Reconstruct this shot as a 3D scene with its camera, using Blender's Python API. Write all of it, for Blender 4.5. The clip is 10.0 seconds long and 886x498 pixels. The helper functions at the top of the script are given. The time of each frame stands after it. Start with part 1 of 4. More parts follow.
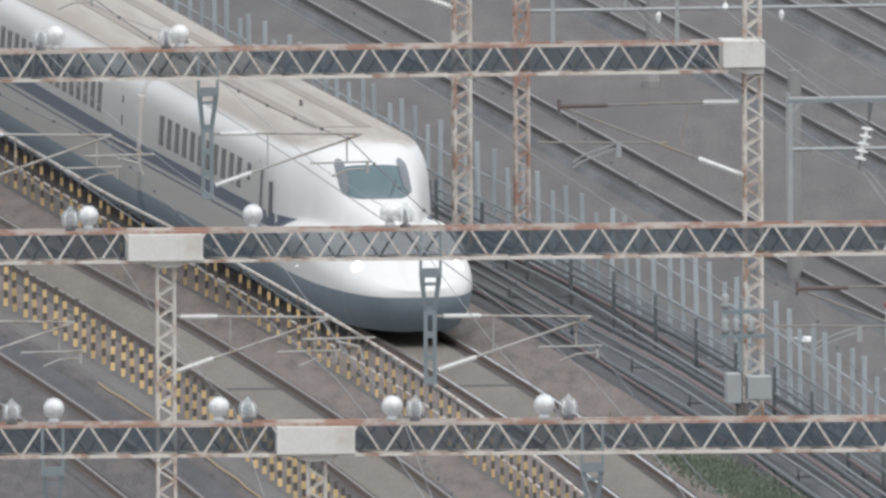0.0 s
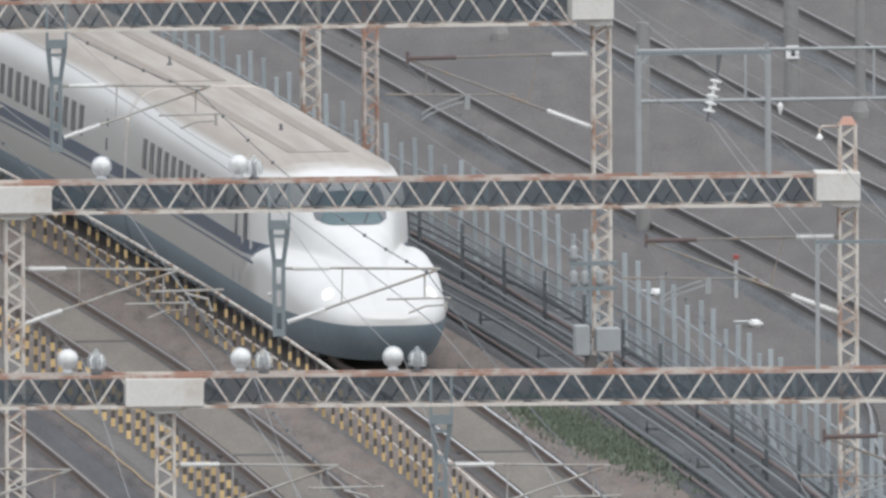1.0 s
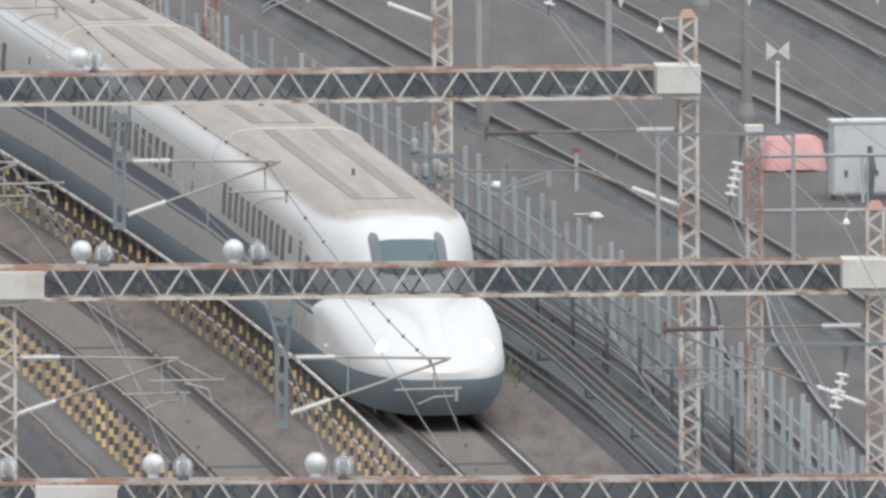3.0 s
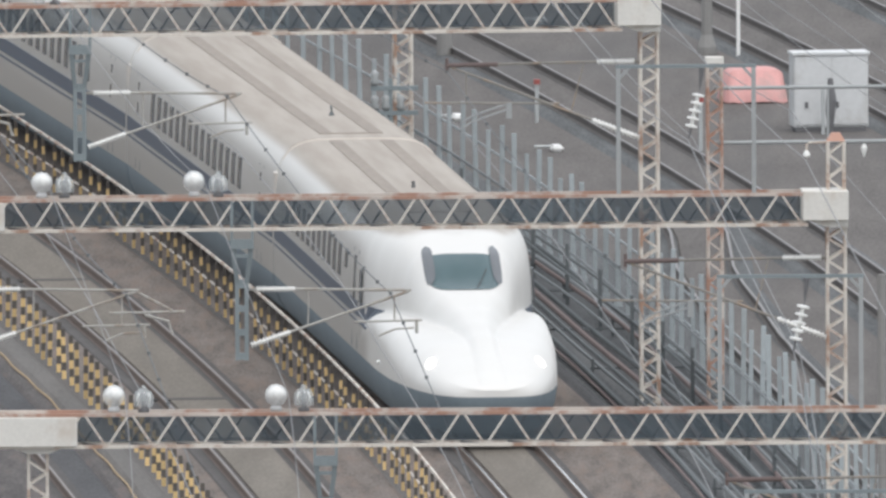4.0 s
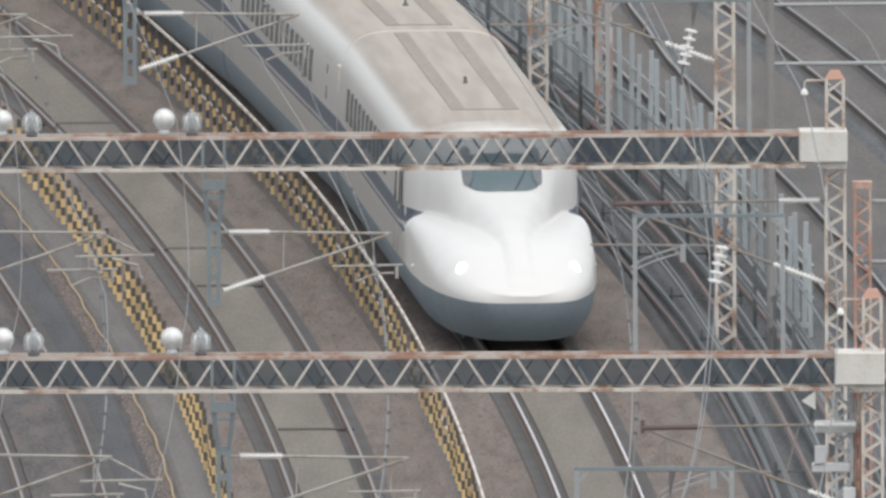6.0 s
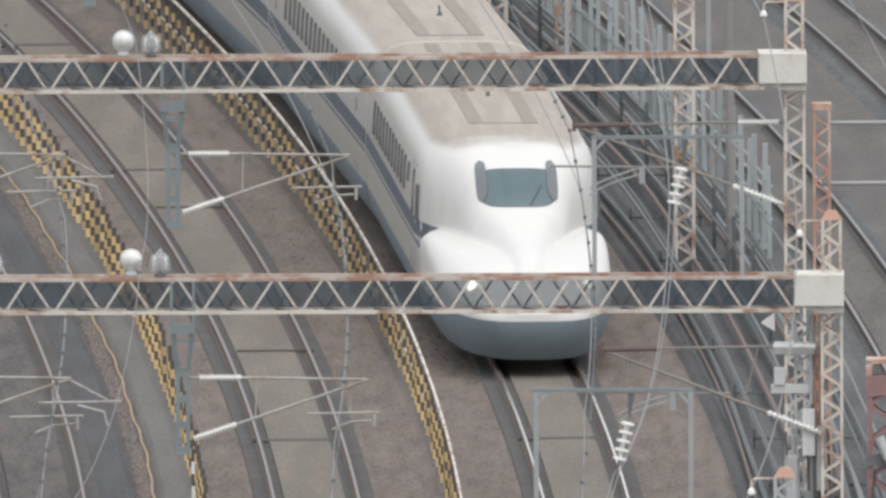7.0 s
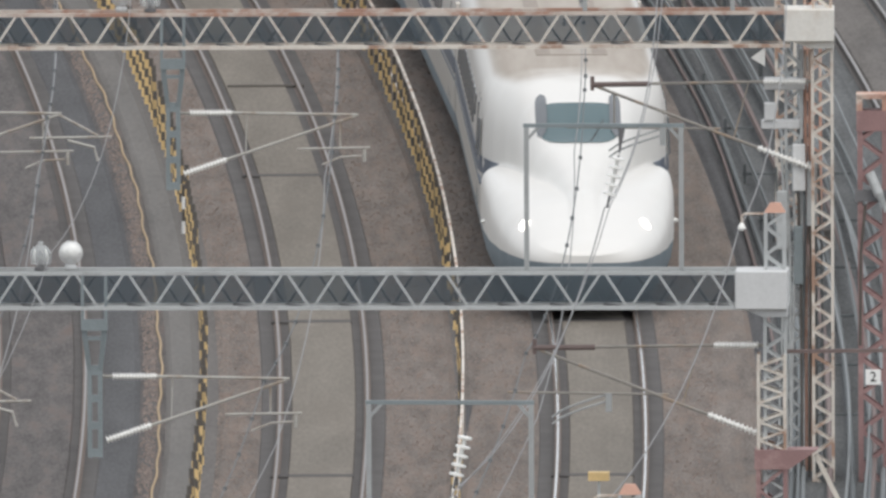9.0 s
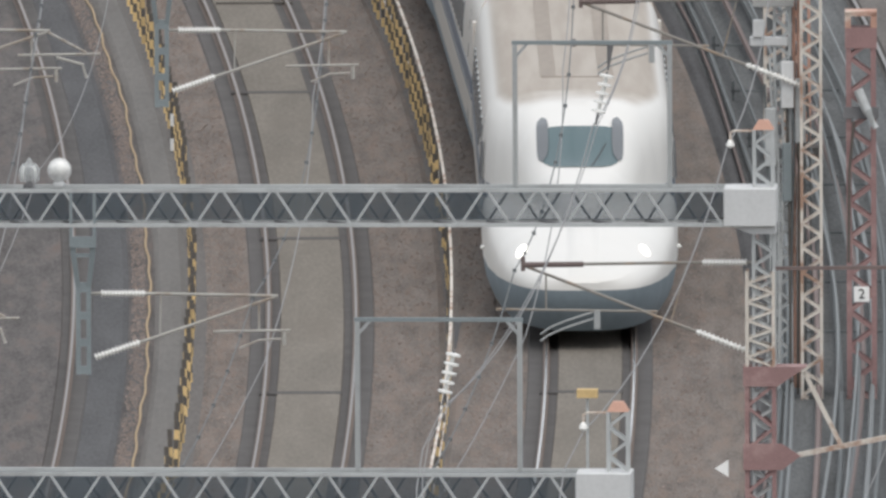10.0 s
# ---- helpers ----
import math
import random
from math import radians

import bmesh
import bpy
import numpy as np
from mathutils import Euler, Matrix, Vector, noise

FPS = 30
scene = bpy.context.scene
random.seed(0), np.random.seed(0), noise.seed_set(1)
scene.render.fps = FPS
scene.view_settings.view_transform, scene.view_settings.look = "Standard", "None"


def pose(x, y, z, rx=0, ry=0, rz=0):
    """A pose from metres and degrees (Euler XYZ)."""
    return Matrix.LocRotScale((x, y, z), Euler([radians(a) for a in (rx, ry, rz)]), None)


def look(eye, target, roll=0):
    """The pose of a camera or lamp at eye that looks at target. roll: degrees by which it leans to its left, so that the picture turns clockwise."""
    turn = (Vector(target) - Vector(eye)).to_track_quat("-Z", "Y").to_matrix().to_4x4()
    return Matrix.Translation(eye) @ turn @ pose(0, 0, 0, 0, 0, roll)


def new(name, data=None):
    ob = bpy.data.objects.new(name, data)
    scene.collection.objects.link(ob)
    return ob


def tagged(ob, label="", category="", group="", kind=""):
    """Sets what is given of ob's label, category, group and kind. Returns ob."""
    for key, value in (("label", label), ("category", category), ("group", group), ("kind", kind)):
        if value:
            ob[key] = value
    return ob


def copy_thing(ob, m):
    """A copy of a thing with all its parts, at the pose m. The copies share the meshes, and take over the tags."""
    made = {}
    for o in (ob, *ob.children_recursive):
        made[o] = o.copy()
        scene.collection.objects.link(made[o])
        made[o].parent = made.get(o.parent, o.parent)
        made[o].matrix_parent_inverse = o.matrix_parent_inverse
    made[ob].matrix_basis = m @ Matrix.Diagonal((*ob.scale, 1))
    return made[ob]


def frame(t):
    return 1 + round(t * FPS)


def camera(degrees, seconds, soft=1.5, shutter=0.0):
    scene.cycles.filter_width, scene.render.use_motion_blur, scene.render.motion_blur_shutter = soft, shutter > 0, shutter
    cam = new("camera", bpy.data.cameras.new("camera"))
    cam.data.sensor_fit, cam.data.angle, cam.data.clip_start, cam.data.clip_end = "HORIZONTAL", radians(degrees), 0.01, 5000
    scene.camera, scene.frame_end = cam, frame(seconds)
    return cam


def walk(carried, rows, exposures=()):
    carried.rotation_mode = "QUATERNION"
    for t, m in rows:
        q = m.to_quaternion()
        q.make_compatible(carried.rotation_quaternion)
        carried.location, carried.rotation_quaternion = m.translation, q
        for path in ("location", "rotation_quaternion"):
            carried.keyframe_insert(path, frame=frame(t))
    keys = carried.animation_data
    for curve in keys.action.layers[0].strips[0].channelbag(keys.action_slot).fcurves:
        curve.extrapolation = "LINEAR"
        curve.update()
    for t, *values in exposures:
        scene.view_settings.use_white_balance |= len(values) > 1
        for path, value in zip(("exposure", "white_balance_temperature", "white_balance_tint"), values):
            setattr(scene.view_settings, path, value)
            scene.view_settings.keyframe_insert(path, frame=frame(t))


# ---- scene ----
EYE = (0.0, -1005.0, 98.0)
cam = camera(0.8556, 10.0, soft=2.8)
# seconds, yaw, pitch: a camera on a stand that pans after the train
PAN = [
    (0.0, 0.4934, -4.5258), (0.2, 0.4650, -4.5402), (0.5, 0.4048, -4.5567), (0.7, 0.3764, -4.5346), (1.0, 0.3470, -4.5726),
    (1.2, 0.3304, -4.6467), (1.5, 0.3103, -4.6503), (1.7, 0.2928, -4.6376), (2.0, 0.2736, -4.6336), (2.2, 0.2553, -4.6290),
    (2.5, 0.2276, -4.6778), (2.7, 0.2142, -4.6762), (3.8, 0.1544, -4.7022), (4.0, 0.1548, -4.7427), (4.3, 0.1435, -4.7765),
    (4.5, 0.1285, -4.8063), (4.7, 0.1168, -4.8292), (5.0, 0.0984, -4.8792), (5.2, 0.0862, -4.9011), (5.5, 0.0750, -4.9098),
    (5.7, 0.0667, -4.9695), (6.8, 0.0057, -5.0490), (7.0, 0.0082, -5.0853), (7.3, 0.0057, -5.1372), (7.5, -0.0002, -5.1714),
    (7.8, -0.0019, -5.2185), (8.0, -0.0010, -5.2532), (8.3, -0.0009, -5.2843), (8.5, -0.0010, -5.3047), (8.7, -0.0010, -5.3287),
    (9.0, -0.0001, -5.3410), (9.2, -0.0027, -5.3518), (9.5, -0.0051, -5.3765), (9.7, -0.0068, -5.3666), (10.0, -0.0109, -5.4211),
]
ROLL = -0.25
walk(cam, [(t, pose(*EYE, 90 + pitch, 0, yaw) @ pose(0, 0, 0, 0, 0, ROLL)) for t, yaw, pitch in PAN],
     [(0.0, 0.12, 6260, 10), (2.7, 0.12, 6290, 10), (4.5, 0.15, 6380, 10), (5.7, 0.1, 6440, 10), (7.0, 0.12, 6520, 10), (8.5, 0.06, 6520, 10), (10.0, 0.02, 6500, 10)])

# ---- light: a bright overcast day, the veiled sun high behind the camera's right ----
world = bpy.data.worlds.new("sky")
scene.world = world
world.use_nodes = True
wn = world.node_tree.nodes
sky = wn.new("ShaderNodeTexSky")
sky.sky_type = "NISHITA"
sky.sun_disc = False
sky.sun_elevation = radians(62)
sky.sun_rotation = radians(163)
sky.dust_density = 4.0
sky.air_density = 1.2
bg = wn["Background"]
bg.inputs["Strength"].default_value = 0.15
# haze whitens the whole sky
veil = wn.new("ShaderNodeMix")
veil.data_type = "RGBA"
veil.inputs["Factor"].default_value = 0.7
veil.inputs["B"].default_value = (7.7, 7.85, 8.0, 1)
world.node_tree.links.new(sky.outputs["Color"], veil.inputs["A"])
world.node_tree.links.new(veil.outputs["Result"], bg.inputs["Color"])
sun = new("sun", bpy.data.lights.new("sun", "SUN"))
sun.data.energy = 1.15
sun.data.angle = radians(40)
sun.data.color = (1.0, 0.975, 0.94)
sun.matrix_world = look((26, -85, 170), (0, 0, 0))


# ---- materials ----
def material(name, colour, rough=0.7, metal=0.0, vary=0.15, scale=4.0, fine=60.0, bump=0.15, stain=None, amount=0.0, stretch=(1, 1, 1), spread=0.12, island=0.0, stain_scale=1.2):
    """Two scales of variation round a colour, with an optional second colour in patches."""
    m = bpy.data.materials.new(name)
    m.use_nodes = True
    nt = m.node_tree
    n, l = nt.nodes, nt.links
    b = n["Principled BSDF"]
    b.inputs["Roughness"].default_value = rough
    if rough >= 0.9:
        b.inputs["Specular IOR Level"].default_value = 0.22
    b.inputs["Metallic"].default_value = metal
    tc = n.new("ShaderNodeTexCoord")
    mp = n.new("ShaderNodeMapping")
    mp.inputs["Scale"].default_value = stretch
    l.new(tc.outputs["Object"], mp.inputs["Vector"])
    big, small = n.new("ShaderNodeTexNoise"), n.new("ShaderNodeTexNoise")
    for node, s, d in ((big, scale, 4), (small, fine, 3)):
        node.inputs["Scale"].default_value = s
        node.inputs["Detail"].default_value = d
        l.new(mp.outputs["Vector"], node.inputs["Vector"])
    add = n.new("ShaderNodeMath")
    add.operation = "ADD"
    l.new(big.outputs["Fac"], add.inputs[0])
    l.new(small.outputs["Fac"], add.inputs[1])
    rng = n.new("ShaderNodeMapRange")
    rng.inputs["From Min"].default_value, rng.inputs["From Max"].default_value = 0.65, 1.35
    rng.inputs["To Min"].default_value, rng.inputs["To Max"].default_value = 1 - vary, 1 + vary
    l.new(add.outputs[0], rng.inputs["Value"])
    hsv = n.new("ShaderNodeHueSaturation")
    hsv.inputs["Color"].default_value = (*colour, 1)
    l.new(rng.outputs[0], hsv.inputs["Value"])
    out = hsv.outputs["Color"]
    if stain:
        patch = n.new("ShaderNodeTexNoise")
        patch.inputs["Scale"].default_value = stain_scale
        patch.inputs["Detail"].default_value = 6
        patch.inputs["Roughness"].default_value = 0.65
        l.new(mp.outputs["Vector"], patch.inputs["Vector"])
        ramp = n.new("ShaderNodeMapRange")
        ramp.inputs["From Min"].default_value = 0.62 - amount * 0.35
        ramp.inputs["From Max"].default_value = 0.62 - amount * 0.35 + spread
        l.new(patch.outputs["Fac"], ramp.inputs["Value"])
        mix = n.new("ShaderNodeMix")
        mix.data_type = "RGBA"
        l.new(ramp.outputs[0], mix.inputs["Factor"])
        l.new(out, mix.inputs["A"])
        mix.inputs["B"].default_value = (*stain, 1)
        out = mix.outputs["Result"]
    if island:
        info = n.new("ShaderNodeObjectInfo")
        r2 = n.new("ShaderNodeMapRange")
        r2.inputs["To Min"].default_value, r2.inputs["To Max"].default_value = 1 - island, 1 + island
        l.new(info.outputs["Random"], r2.inputs["Value"])
        h2 = n.new("ShaderNodeHueSaturation")
        l.new(r2.outputs[0], h2.inputs["Value"])
        l.new(out, h2.inputs["Color"])
        out = h2.outputs["Color"]
    l.new(out, b.inputs["Base Color"])
    if bump:
        bp = n.new("ShaderNodeBump")
        bp.inputs["Strength"].default_value = bump
        bp.inputs["Distance"].default_value = 0.02
        l.new(small.outputs["Fac"], bp.inputs["Height"])
        l.new(bp.outputs["Normal"], b.inputs["Normal"])
    return m


def glow(name, colour, strength):
    m = bpy.data.materials.new(name)
    m.use_nodes = True
    b = m.node_tree.nodes["Principled BSDF"]
    b.inputs["Base Color"].default_value = (*colour, 1)
    b.inputs["Emission Color"].default_value = (*colour, 1)
    b.inputs["Emission Strength"].default_value = strength
    return m


M_EARTH = material("yard_earth", (0.131, 0.122, 0.115), 0.95, vary=0.25, scale=1.6, fine=16.0, bump=0.3, stain=(0.108, 0.105, 0.103), amount=0.4, spread=0.25, stain_scale=0.35, stretch=(1, 0.12, 1))
M_BALLAST = material("brown_ballast", (0.154, 0.134, 0.12), 0.95, vary=0.42, scale=3.0, fine=22.0, bump=0.5, stain=(0.186, 0.147, 0.124), amount=0.4, spread=0.2, stain_scale=3.5, stretch=(1, 0.12, 1))
M_STONE = material("loose_stone", (0.205, 0.168, 0.148), 0.95, vary=0.3, island=0.7, scale=3.0, fine=20.0, bump=0.0)
M_OUTER = material("outer_ballast", (0.104, 0.096, 0.093), 0.95, vary=0.4, scale=3.0, fine=22.0, bump=0.5, stain=(0.13, 0.104, 0.094), amount=0.3, spread=0.2, stain_scale=3.0, stretch=(1, 0.12, 1))
M_DARK_BALLAST = material("dark_ballast", (0.115, 0.12, 0.122), 0.95, vary=0.35, scale=1.6, fine=18.0, bump=0.4, stretch=(1, 0.12, 1))
M_SLAB = material("track_bed_slab", (0.178, 0.161, 0.138), 0.9, vary=0.2, scale=1.4, fine=16.0, bump=0.2, stain=(0.15, 0.132, 0.112), amount=0.35, spread=0.3, stretch=(1, 0.12, 1))
M_TROUGH = material("rail_trough_dark", (0.1, 0.095, 0.093), 0.95, vary=0.2, scale=1.0, fine=12.0)
M_RAIL_SIDE = material("rail_rust", (0.15, 0.115, 0.095), 0.8, vary=0.2)
M_YARD_RAIL = material("yard_rail_side", (0.14, 0.128, 0.12), 0.85, vary=0.2)
M_RAIL_TOP = material("rail_steel_worn", (0.8, 0.81, 0.82), 0.25, metal=1.0, vary=0.1)
M_RAIL_DULL = material("rail_steel_dull", (0.26, 0.25, 0.245), 0.5, metal=0.6, vary=0.1)
M_CREAM = material("cream_steel_paint", (0.62, 0.58, 0.52), 0.7, vary=0.12, scale=2.0, fine=30, stain=(0.34, 0.22, 0.16), amount=0.36, stain_scale=1.6)
M_RUSTY = material("rust_streaked_paint", (0.52, 0.46, 0.41), 0.8, vary=0.18, scale=2.0, fine=30, stain=(0.36, 0.21, 0.155), amount=0.5, stain_scale=1.4)
M_GREY_STEEL = material("galvanised_steel", (0.46, 0.48, 0.48), 0.55, metal=0.2, vary=0.12, scale=2.0, fine=30, stain=(0.36, 0.37, 0.37), amount=0.3)
M_BLUE_STEEL = material("blue_grey_steel", (0.205, 0.24, 0.25), 0.65, vary=0.14, scale=2.0, fine=30)
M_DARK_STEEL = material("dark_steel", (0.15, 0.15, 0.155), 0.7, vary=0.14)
M_RED_STEEL = material("red_oxide_paint", (0.27, 0.165, 0.16), 0.75, vary=0.16, scale=2.0, fine=30, stain=(0.37, 0.25, 0.235), amount=0.3)
M_ORANGE = material("orange_rust_paint", (0.46, 0.27, 0.205), 0.75, vary=0.18, scale=2.0, stain=(0.6, 0.5, 0.43), amount=0.35)
M_BOX = material("cream_box_plate", (0.66, 0.645, 0.60), 0.65, vary=0.08, scale=1.0, fine=20, bump=0.05, stain=(0.55, 0.5, 0.44), amount=0.25, stain_scale=0.8)
M_BOX_GREY = material("grey_box_plate", (0.56, 0.57, 0.57), 0.6, vary=0.07, scale=1.0, fine=20, bump=0.05)
M_PORCELAIN = material("white_porcelain", (0.80, 0.80, 0.77), 0.25, vary=0.05, bump=0.0)
M_GLASS_DISC = material("clear_glass_insulator", (0.66, 0.70, 0.70), 0.06, vary=0.06, bump=0.0)
M_GLASS_DISC.node_tree.nodes["Principled BSDF"].inputs["Alpha"].default_value = 0.32
M_GLASS_PALE = material("pale_glass_insulator", (0.86, 0.87, 0.86), 0.08, vary=0.25, scale=5.0, bump=0.0)
M_GLASS_PALE.node_tree.nodes["Principled BSDF"].inputs["Alpha"].default_value = 0.42
M_WIRE = material("wire_copper_dull", (0.25, 0.25, 0.25), 0.6, metal=0.4, vary=0.1, bump=0.0)
M_WIRE_DARK = material("wire_dark", (0.12, 0.13, 0.135), 0.7, vary=0.1, bump=0.0)
M_YELLOW = material("yellow_plate", (0.63, 0.455, 0.215), 0.7, vary=0.16, scale=2.0, fine=25, island=0.25)
# This black is raised: distance haze put into the base colour.
M_BLACK = material("haze_lifted_black", (0.095, 0.085, 0.075), 0.7, vary=0.2, scale=2.0, fine=25)
M_ROPE = material("orange_cable_cover", (0.35, 0.262, 0.16), 0.8, vary=0.2)
M_POST = material("fence_post_grey", (0.35, 0.385, 0.395), 0.65, vary=0.12, island=0.15)
M_WEED = material("weeds", (0.165, 0.195, 0.145), 0.95, vary=0.3, island=0.3)
M_ROOF = material("train_roof_dust", (0.62, 0.565, 0.505), 0.75, vary=0.08, scale=0.5, fine=6, bump=0.05, stain=(0.52, 0.46, 0.40), amount=0.35, spread=0.25, stretch=(1.2, 0.15, 1))
M_ROOF_DARK = material("train_roof_soot", (0.275, 0.24, 0.205), 0.8, vary=0.12, scale=0.5, fine=6, bump=0.05, stretch=(1.2, 0.2, 1))
M_BLUE = material("train_blue_stripe", (0.07, 0.095, 0.135), 0.4, vary=0.06, bump=0.0)
M_SKIRT = material("train_skirt_grey", (0.17, 0.21, 0.235), 0.75, vary=0.08, scale=0.5, fine=8, bump=0.0)
M_SIDE_DUST = material("train_side_dust", (0.60, 0.565, 0.52), 0.6, vary=0.1, scale=0.6, fine=8, bump=0.0, stretch=(1, 0.2, 1))
M_GLASS = material("windscreen_glass", (0.085, 0.13, 0.14), 0.15, vary=0.05, bump=0.0)
# Side glass is lighter than its own tone, to include the haze before it.
M_SIDE_GLASS = material("window_glass_dark", (0.135, 0.145, 0.155), 0.2, vary=0.05, bump=0.0)
M_LAMP = glow("headlight", (1.0, 0.98, 0.92), 3.0)
M_LAMP_DIM = glow("headlight_dim", (1.0, 0.98, 0.92), 1.2)
M_PINK = material("faded_red_sheet", (0.62, 0.33, 0.31), 0.7, vary=0.16, scale=2.0, stain=(0.48, 0.33, 0.31), amount=0.35, stain_scale=2.2, spread=0.2)
M_CONCRETE = material("grey_concrete", (0.142, 0.135, 0.127), 0.9, vary=0.2, scale=1.4, fine=14, stain=(0.13, 0.127, 0.122), amount=0.4, stain_scale=0.6, spread=0.3, stretch=(1, 0.12, 1))
M_COLUMN = material("pale_concrete_column", (0.27, 0.265, 0.255), 0.9, vary=0.1, scale=1.0, fine=10)
M_ARM_RUST = material("rusty_arm_tube", (0.27, 0.255, 0.23), 0.8, vary=0.2, scale=3.0, stain=(0.33, 0.24, 0.165), amount=0.3)
M_ARM = material("dull_arm_tube", (0.40, 0.39, 0.36), 0.65, vary=0.2, scale=3.0, stain=(0.30, 0.25, 0.2), amount=0.35, stain_scale=2.0)
M_PORTAL = material("dull_portal_tube", (0.33, 0.345, 0.345), 0.65, vary=0.14, scale=2.0)
M_BLUE_BALLAST = material("oily_blue_grey_ballast", (0.082, 0.082, 0.085), 0.9, vary=0.3, scale=1.6, fine=18.0, bump=0.4, stretch=(1, 0.12, 1))
M_PIPE_GREY = material("grey_cable", (0.115, 0.128, 0.132), 0.7, vary=0.15)
M_PIPE_RED = material("red_brown_pipe", (0.16, 0.12, 0.112), 0.7, vary=0.15)
M_PIPE_PALE = material("pale_cable", (0.17, 0.185, 0.19), 0.6, vary=0.15)
M_CABINET = material("pale_grey_cabinet", (0.62, 0.63, 0.63), 0.5, vary=0.06, scale=0.8, fine=12, bump=0.03, stain=(0.52, 0.52, 0.51), amount=0.25)
M_WHITE_SIGN = material("white_sign", (0.82, 0.82, 0.80), 0.5, vary=0.04, bump=0.0)
M_INK = material("sign_ink", (0.04, 0.04, 0.04), 0.6, bump=0.0)
M_RED_LAMP = material("red_marker", (0.32, 0.09, 0.08), 0.4, bump=0.0)


def screen_material():
    """Dark sheet added inside the trusses: half of the light goes through."""
    m = bpy.data.materials.new("half_clear_sheet")
    m.use_nodes = True
    b = m.node_tree.nodes["Principled BSDF"]
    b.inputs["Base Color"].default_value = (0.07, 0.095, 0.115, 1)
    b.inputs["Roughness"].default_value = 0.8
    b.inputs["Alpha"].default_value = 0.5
    return m


M_SCREEN = screen_material()


def train_skin(front):
    """White enamel with brown brake dust on the roof behind the cab, road dirt low on the sides, and sides greyed for
    dust and their shade.
    """
    m = bpy.data.materials.new("train_skin")
    m.use_nodes = True
    n, l = m.node_tree.nodes, m.node_tree.links
    b = n["Principled BSDF"]
    b.inputs["Roughness"].default_value = 0.38
    tc, xyz = n.new("ShaderNodeTexCoord"), n.new("ShaderNodeSeparateXYZ")
    l.new(tc.outputs["Object"], xyz.inputs[0])
    mp = n.new("ShaderNodeMapping")
    mp.inputs["Scale"].default_value = (2.2, 0.16, 1)
    l.new(tc.outputs["Object"], mp.inputs["Vector"])
    streak, cloud = n.new("ShaderNodeTexNoise"), n.new("ShaderNodeTexNoise")
    streak.inputs["Scale"].default_value, streak.inputs["Detail"].default_value = 1.6, 5
    cloud.inputs["Scale"].default_value, cloud.inputs["Detail"].default_value = 0.9, 4
    l.new(mp.outputs["Vector"], streak.inputs["Vector"])
    l.new(tc.outputs["Object"], cloud.inputs["Vector"])

    def ramp(src, a, z, to0=0.0, to1=1.0):
        r = n.new("ShaderNodeMapRange")
        r.interpolation_type = "SMOOTHSTEP"
        for k, v in (("From Min", a), ("From Max", z), ("To Min", to0), ("To Max", to1)):
            r.inputs[k].default_value = v
        l.new(src, r.inputs["Value"])
        return r.outputs[0]

    def calc(op, a, c):
        k = n.new("ShaderNodeMath")
        k.operation = op
        for i, v in enumerate((a, c)):
            if isinstance(v, float):
                k.inputs[i].default_value = v
            else:
                l.new(v, k.inputs[i])
        return k.outputs[0]

    def blend(fac, a, c):
        k = n.new("ShaderNodeMix")
        k.data_type = "RGBA"
        l.new(fac, k.inputs["Factor"])
        for name, v in (("A", a), ("B", c)):
            if isinstance(v, tuple):
                k.inputs[name].default_value = (*v, 1)
            else:
                l.new(v, k.inputs[name])
        return k.outputs["Result"]

    shifted = calc("ADD", xyz.outputs["Y"], calc("MULTIPLY", cloud.outputs["Fac"], 2.0))
    roof = calc("MULTIPLY", ramp(shifted, 8.7 if front else -6.0, 10.3 if front else -5.0), ramp(xyz.outputs["Z"], 3.27, 3.46))
    roof = calc("MULTIPLY", roof, ramp(streak.outputs["Fac"], 0.1, 0.5, 0.9, 1.0))
    dust = blend(ramp(streak.outputs["Fac"], 0.35, 0.7), (0.385, 0.348, 0.305), (0.33, 0.292, 0.252))
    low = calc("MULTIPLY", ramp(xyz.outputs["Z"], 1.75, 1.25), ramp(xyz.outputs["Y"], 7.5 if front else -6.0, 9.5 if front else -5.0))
    # Grey below the shoulder: dust, and the sides' shade put into the colour.
    side_grey = calc("MULTIPLY", ramp(xyz.outputs["Y"], 8.6 if front else -6.0, 11.5 if front else -5.0), ramp(xyz.outputs["Z"], 3.2, 2.9, 0.25, 1.0))
    col = blend(side_grey, (0.665, 0.657, 0.63), blend(ramp(streak.outputs["Fac"], 0.3, 0.7), (0.50, 0.485, 0.46), (0.455, 0.44, 0.41)))
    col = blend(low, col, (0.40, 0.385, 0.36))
    col = blend(roof, col, dust)
    l.new(col, b.inputs["Base Color"])
    rough = ramp(roof, 0.0, 1.0, 0.36, 0.8)
    l.new(rough, b.inputs["Roughness"])
    return m


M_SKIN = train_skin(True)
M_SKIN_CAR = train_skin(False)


# ---- mesh helpers ----
def mesh_of(name, bm, mat):
    me = bpy.data.meshes.new(name)
    bm.to_mesh(me)
    bm.free()
    for m in mat if isinstance(mat, (list, tuple)) else [mat]:
        me.materials.append(m)
    return me


def part(name, bm, mat, parent=None, label="", smooth=False):
    me = mesh_of(name, bm, mat)
    if smooth:
        me.polygons.foreach_set("use_smooth", [True] * len(me.polygons))
    ob = new(name, me)
    if parent:
        ob.parent = parent
    if label:
        ob["label"] = label
    return ob


def piece(name, me, parent, m=None):
    ob = new(name, me)
    ob.parent = parent
    if m is not None:
        ob.matrix_basis = m
    return ob


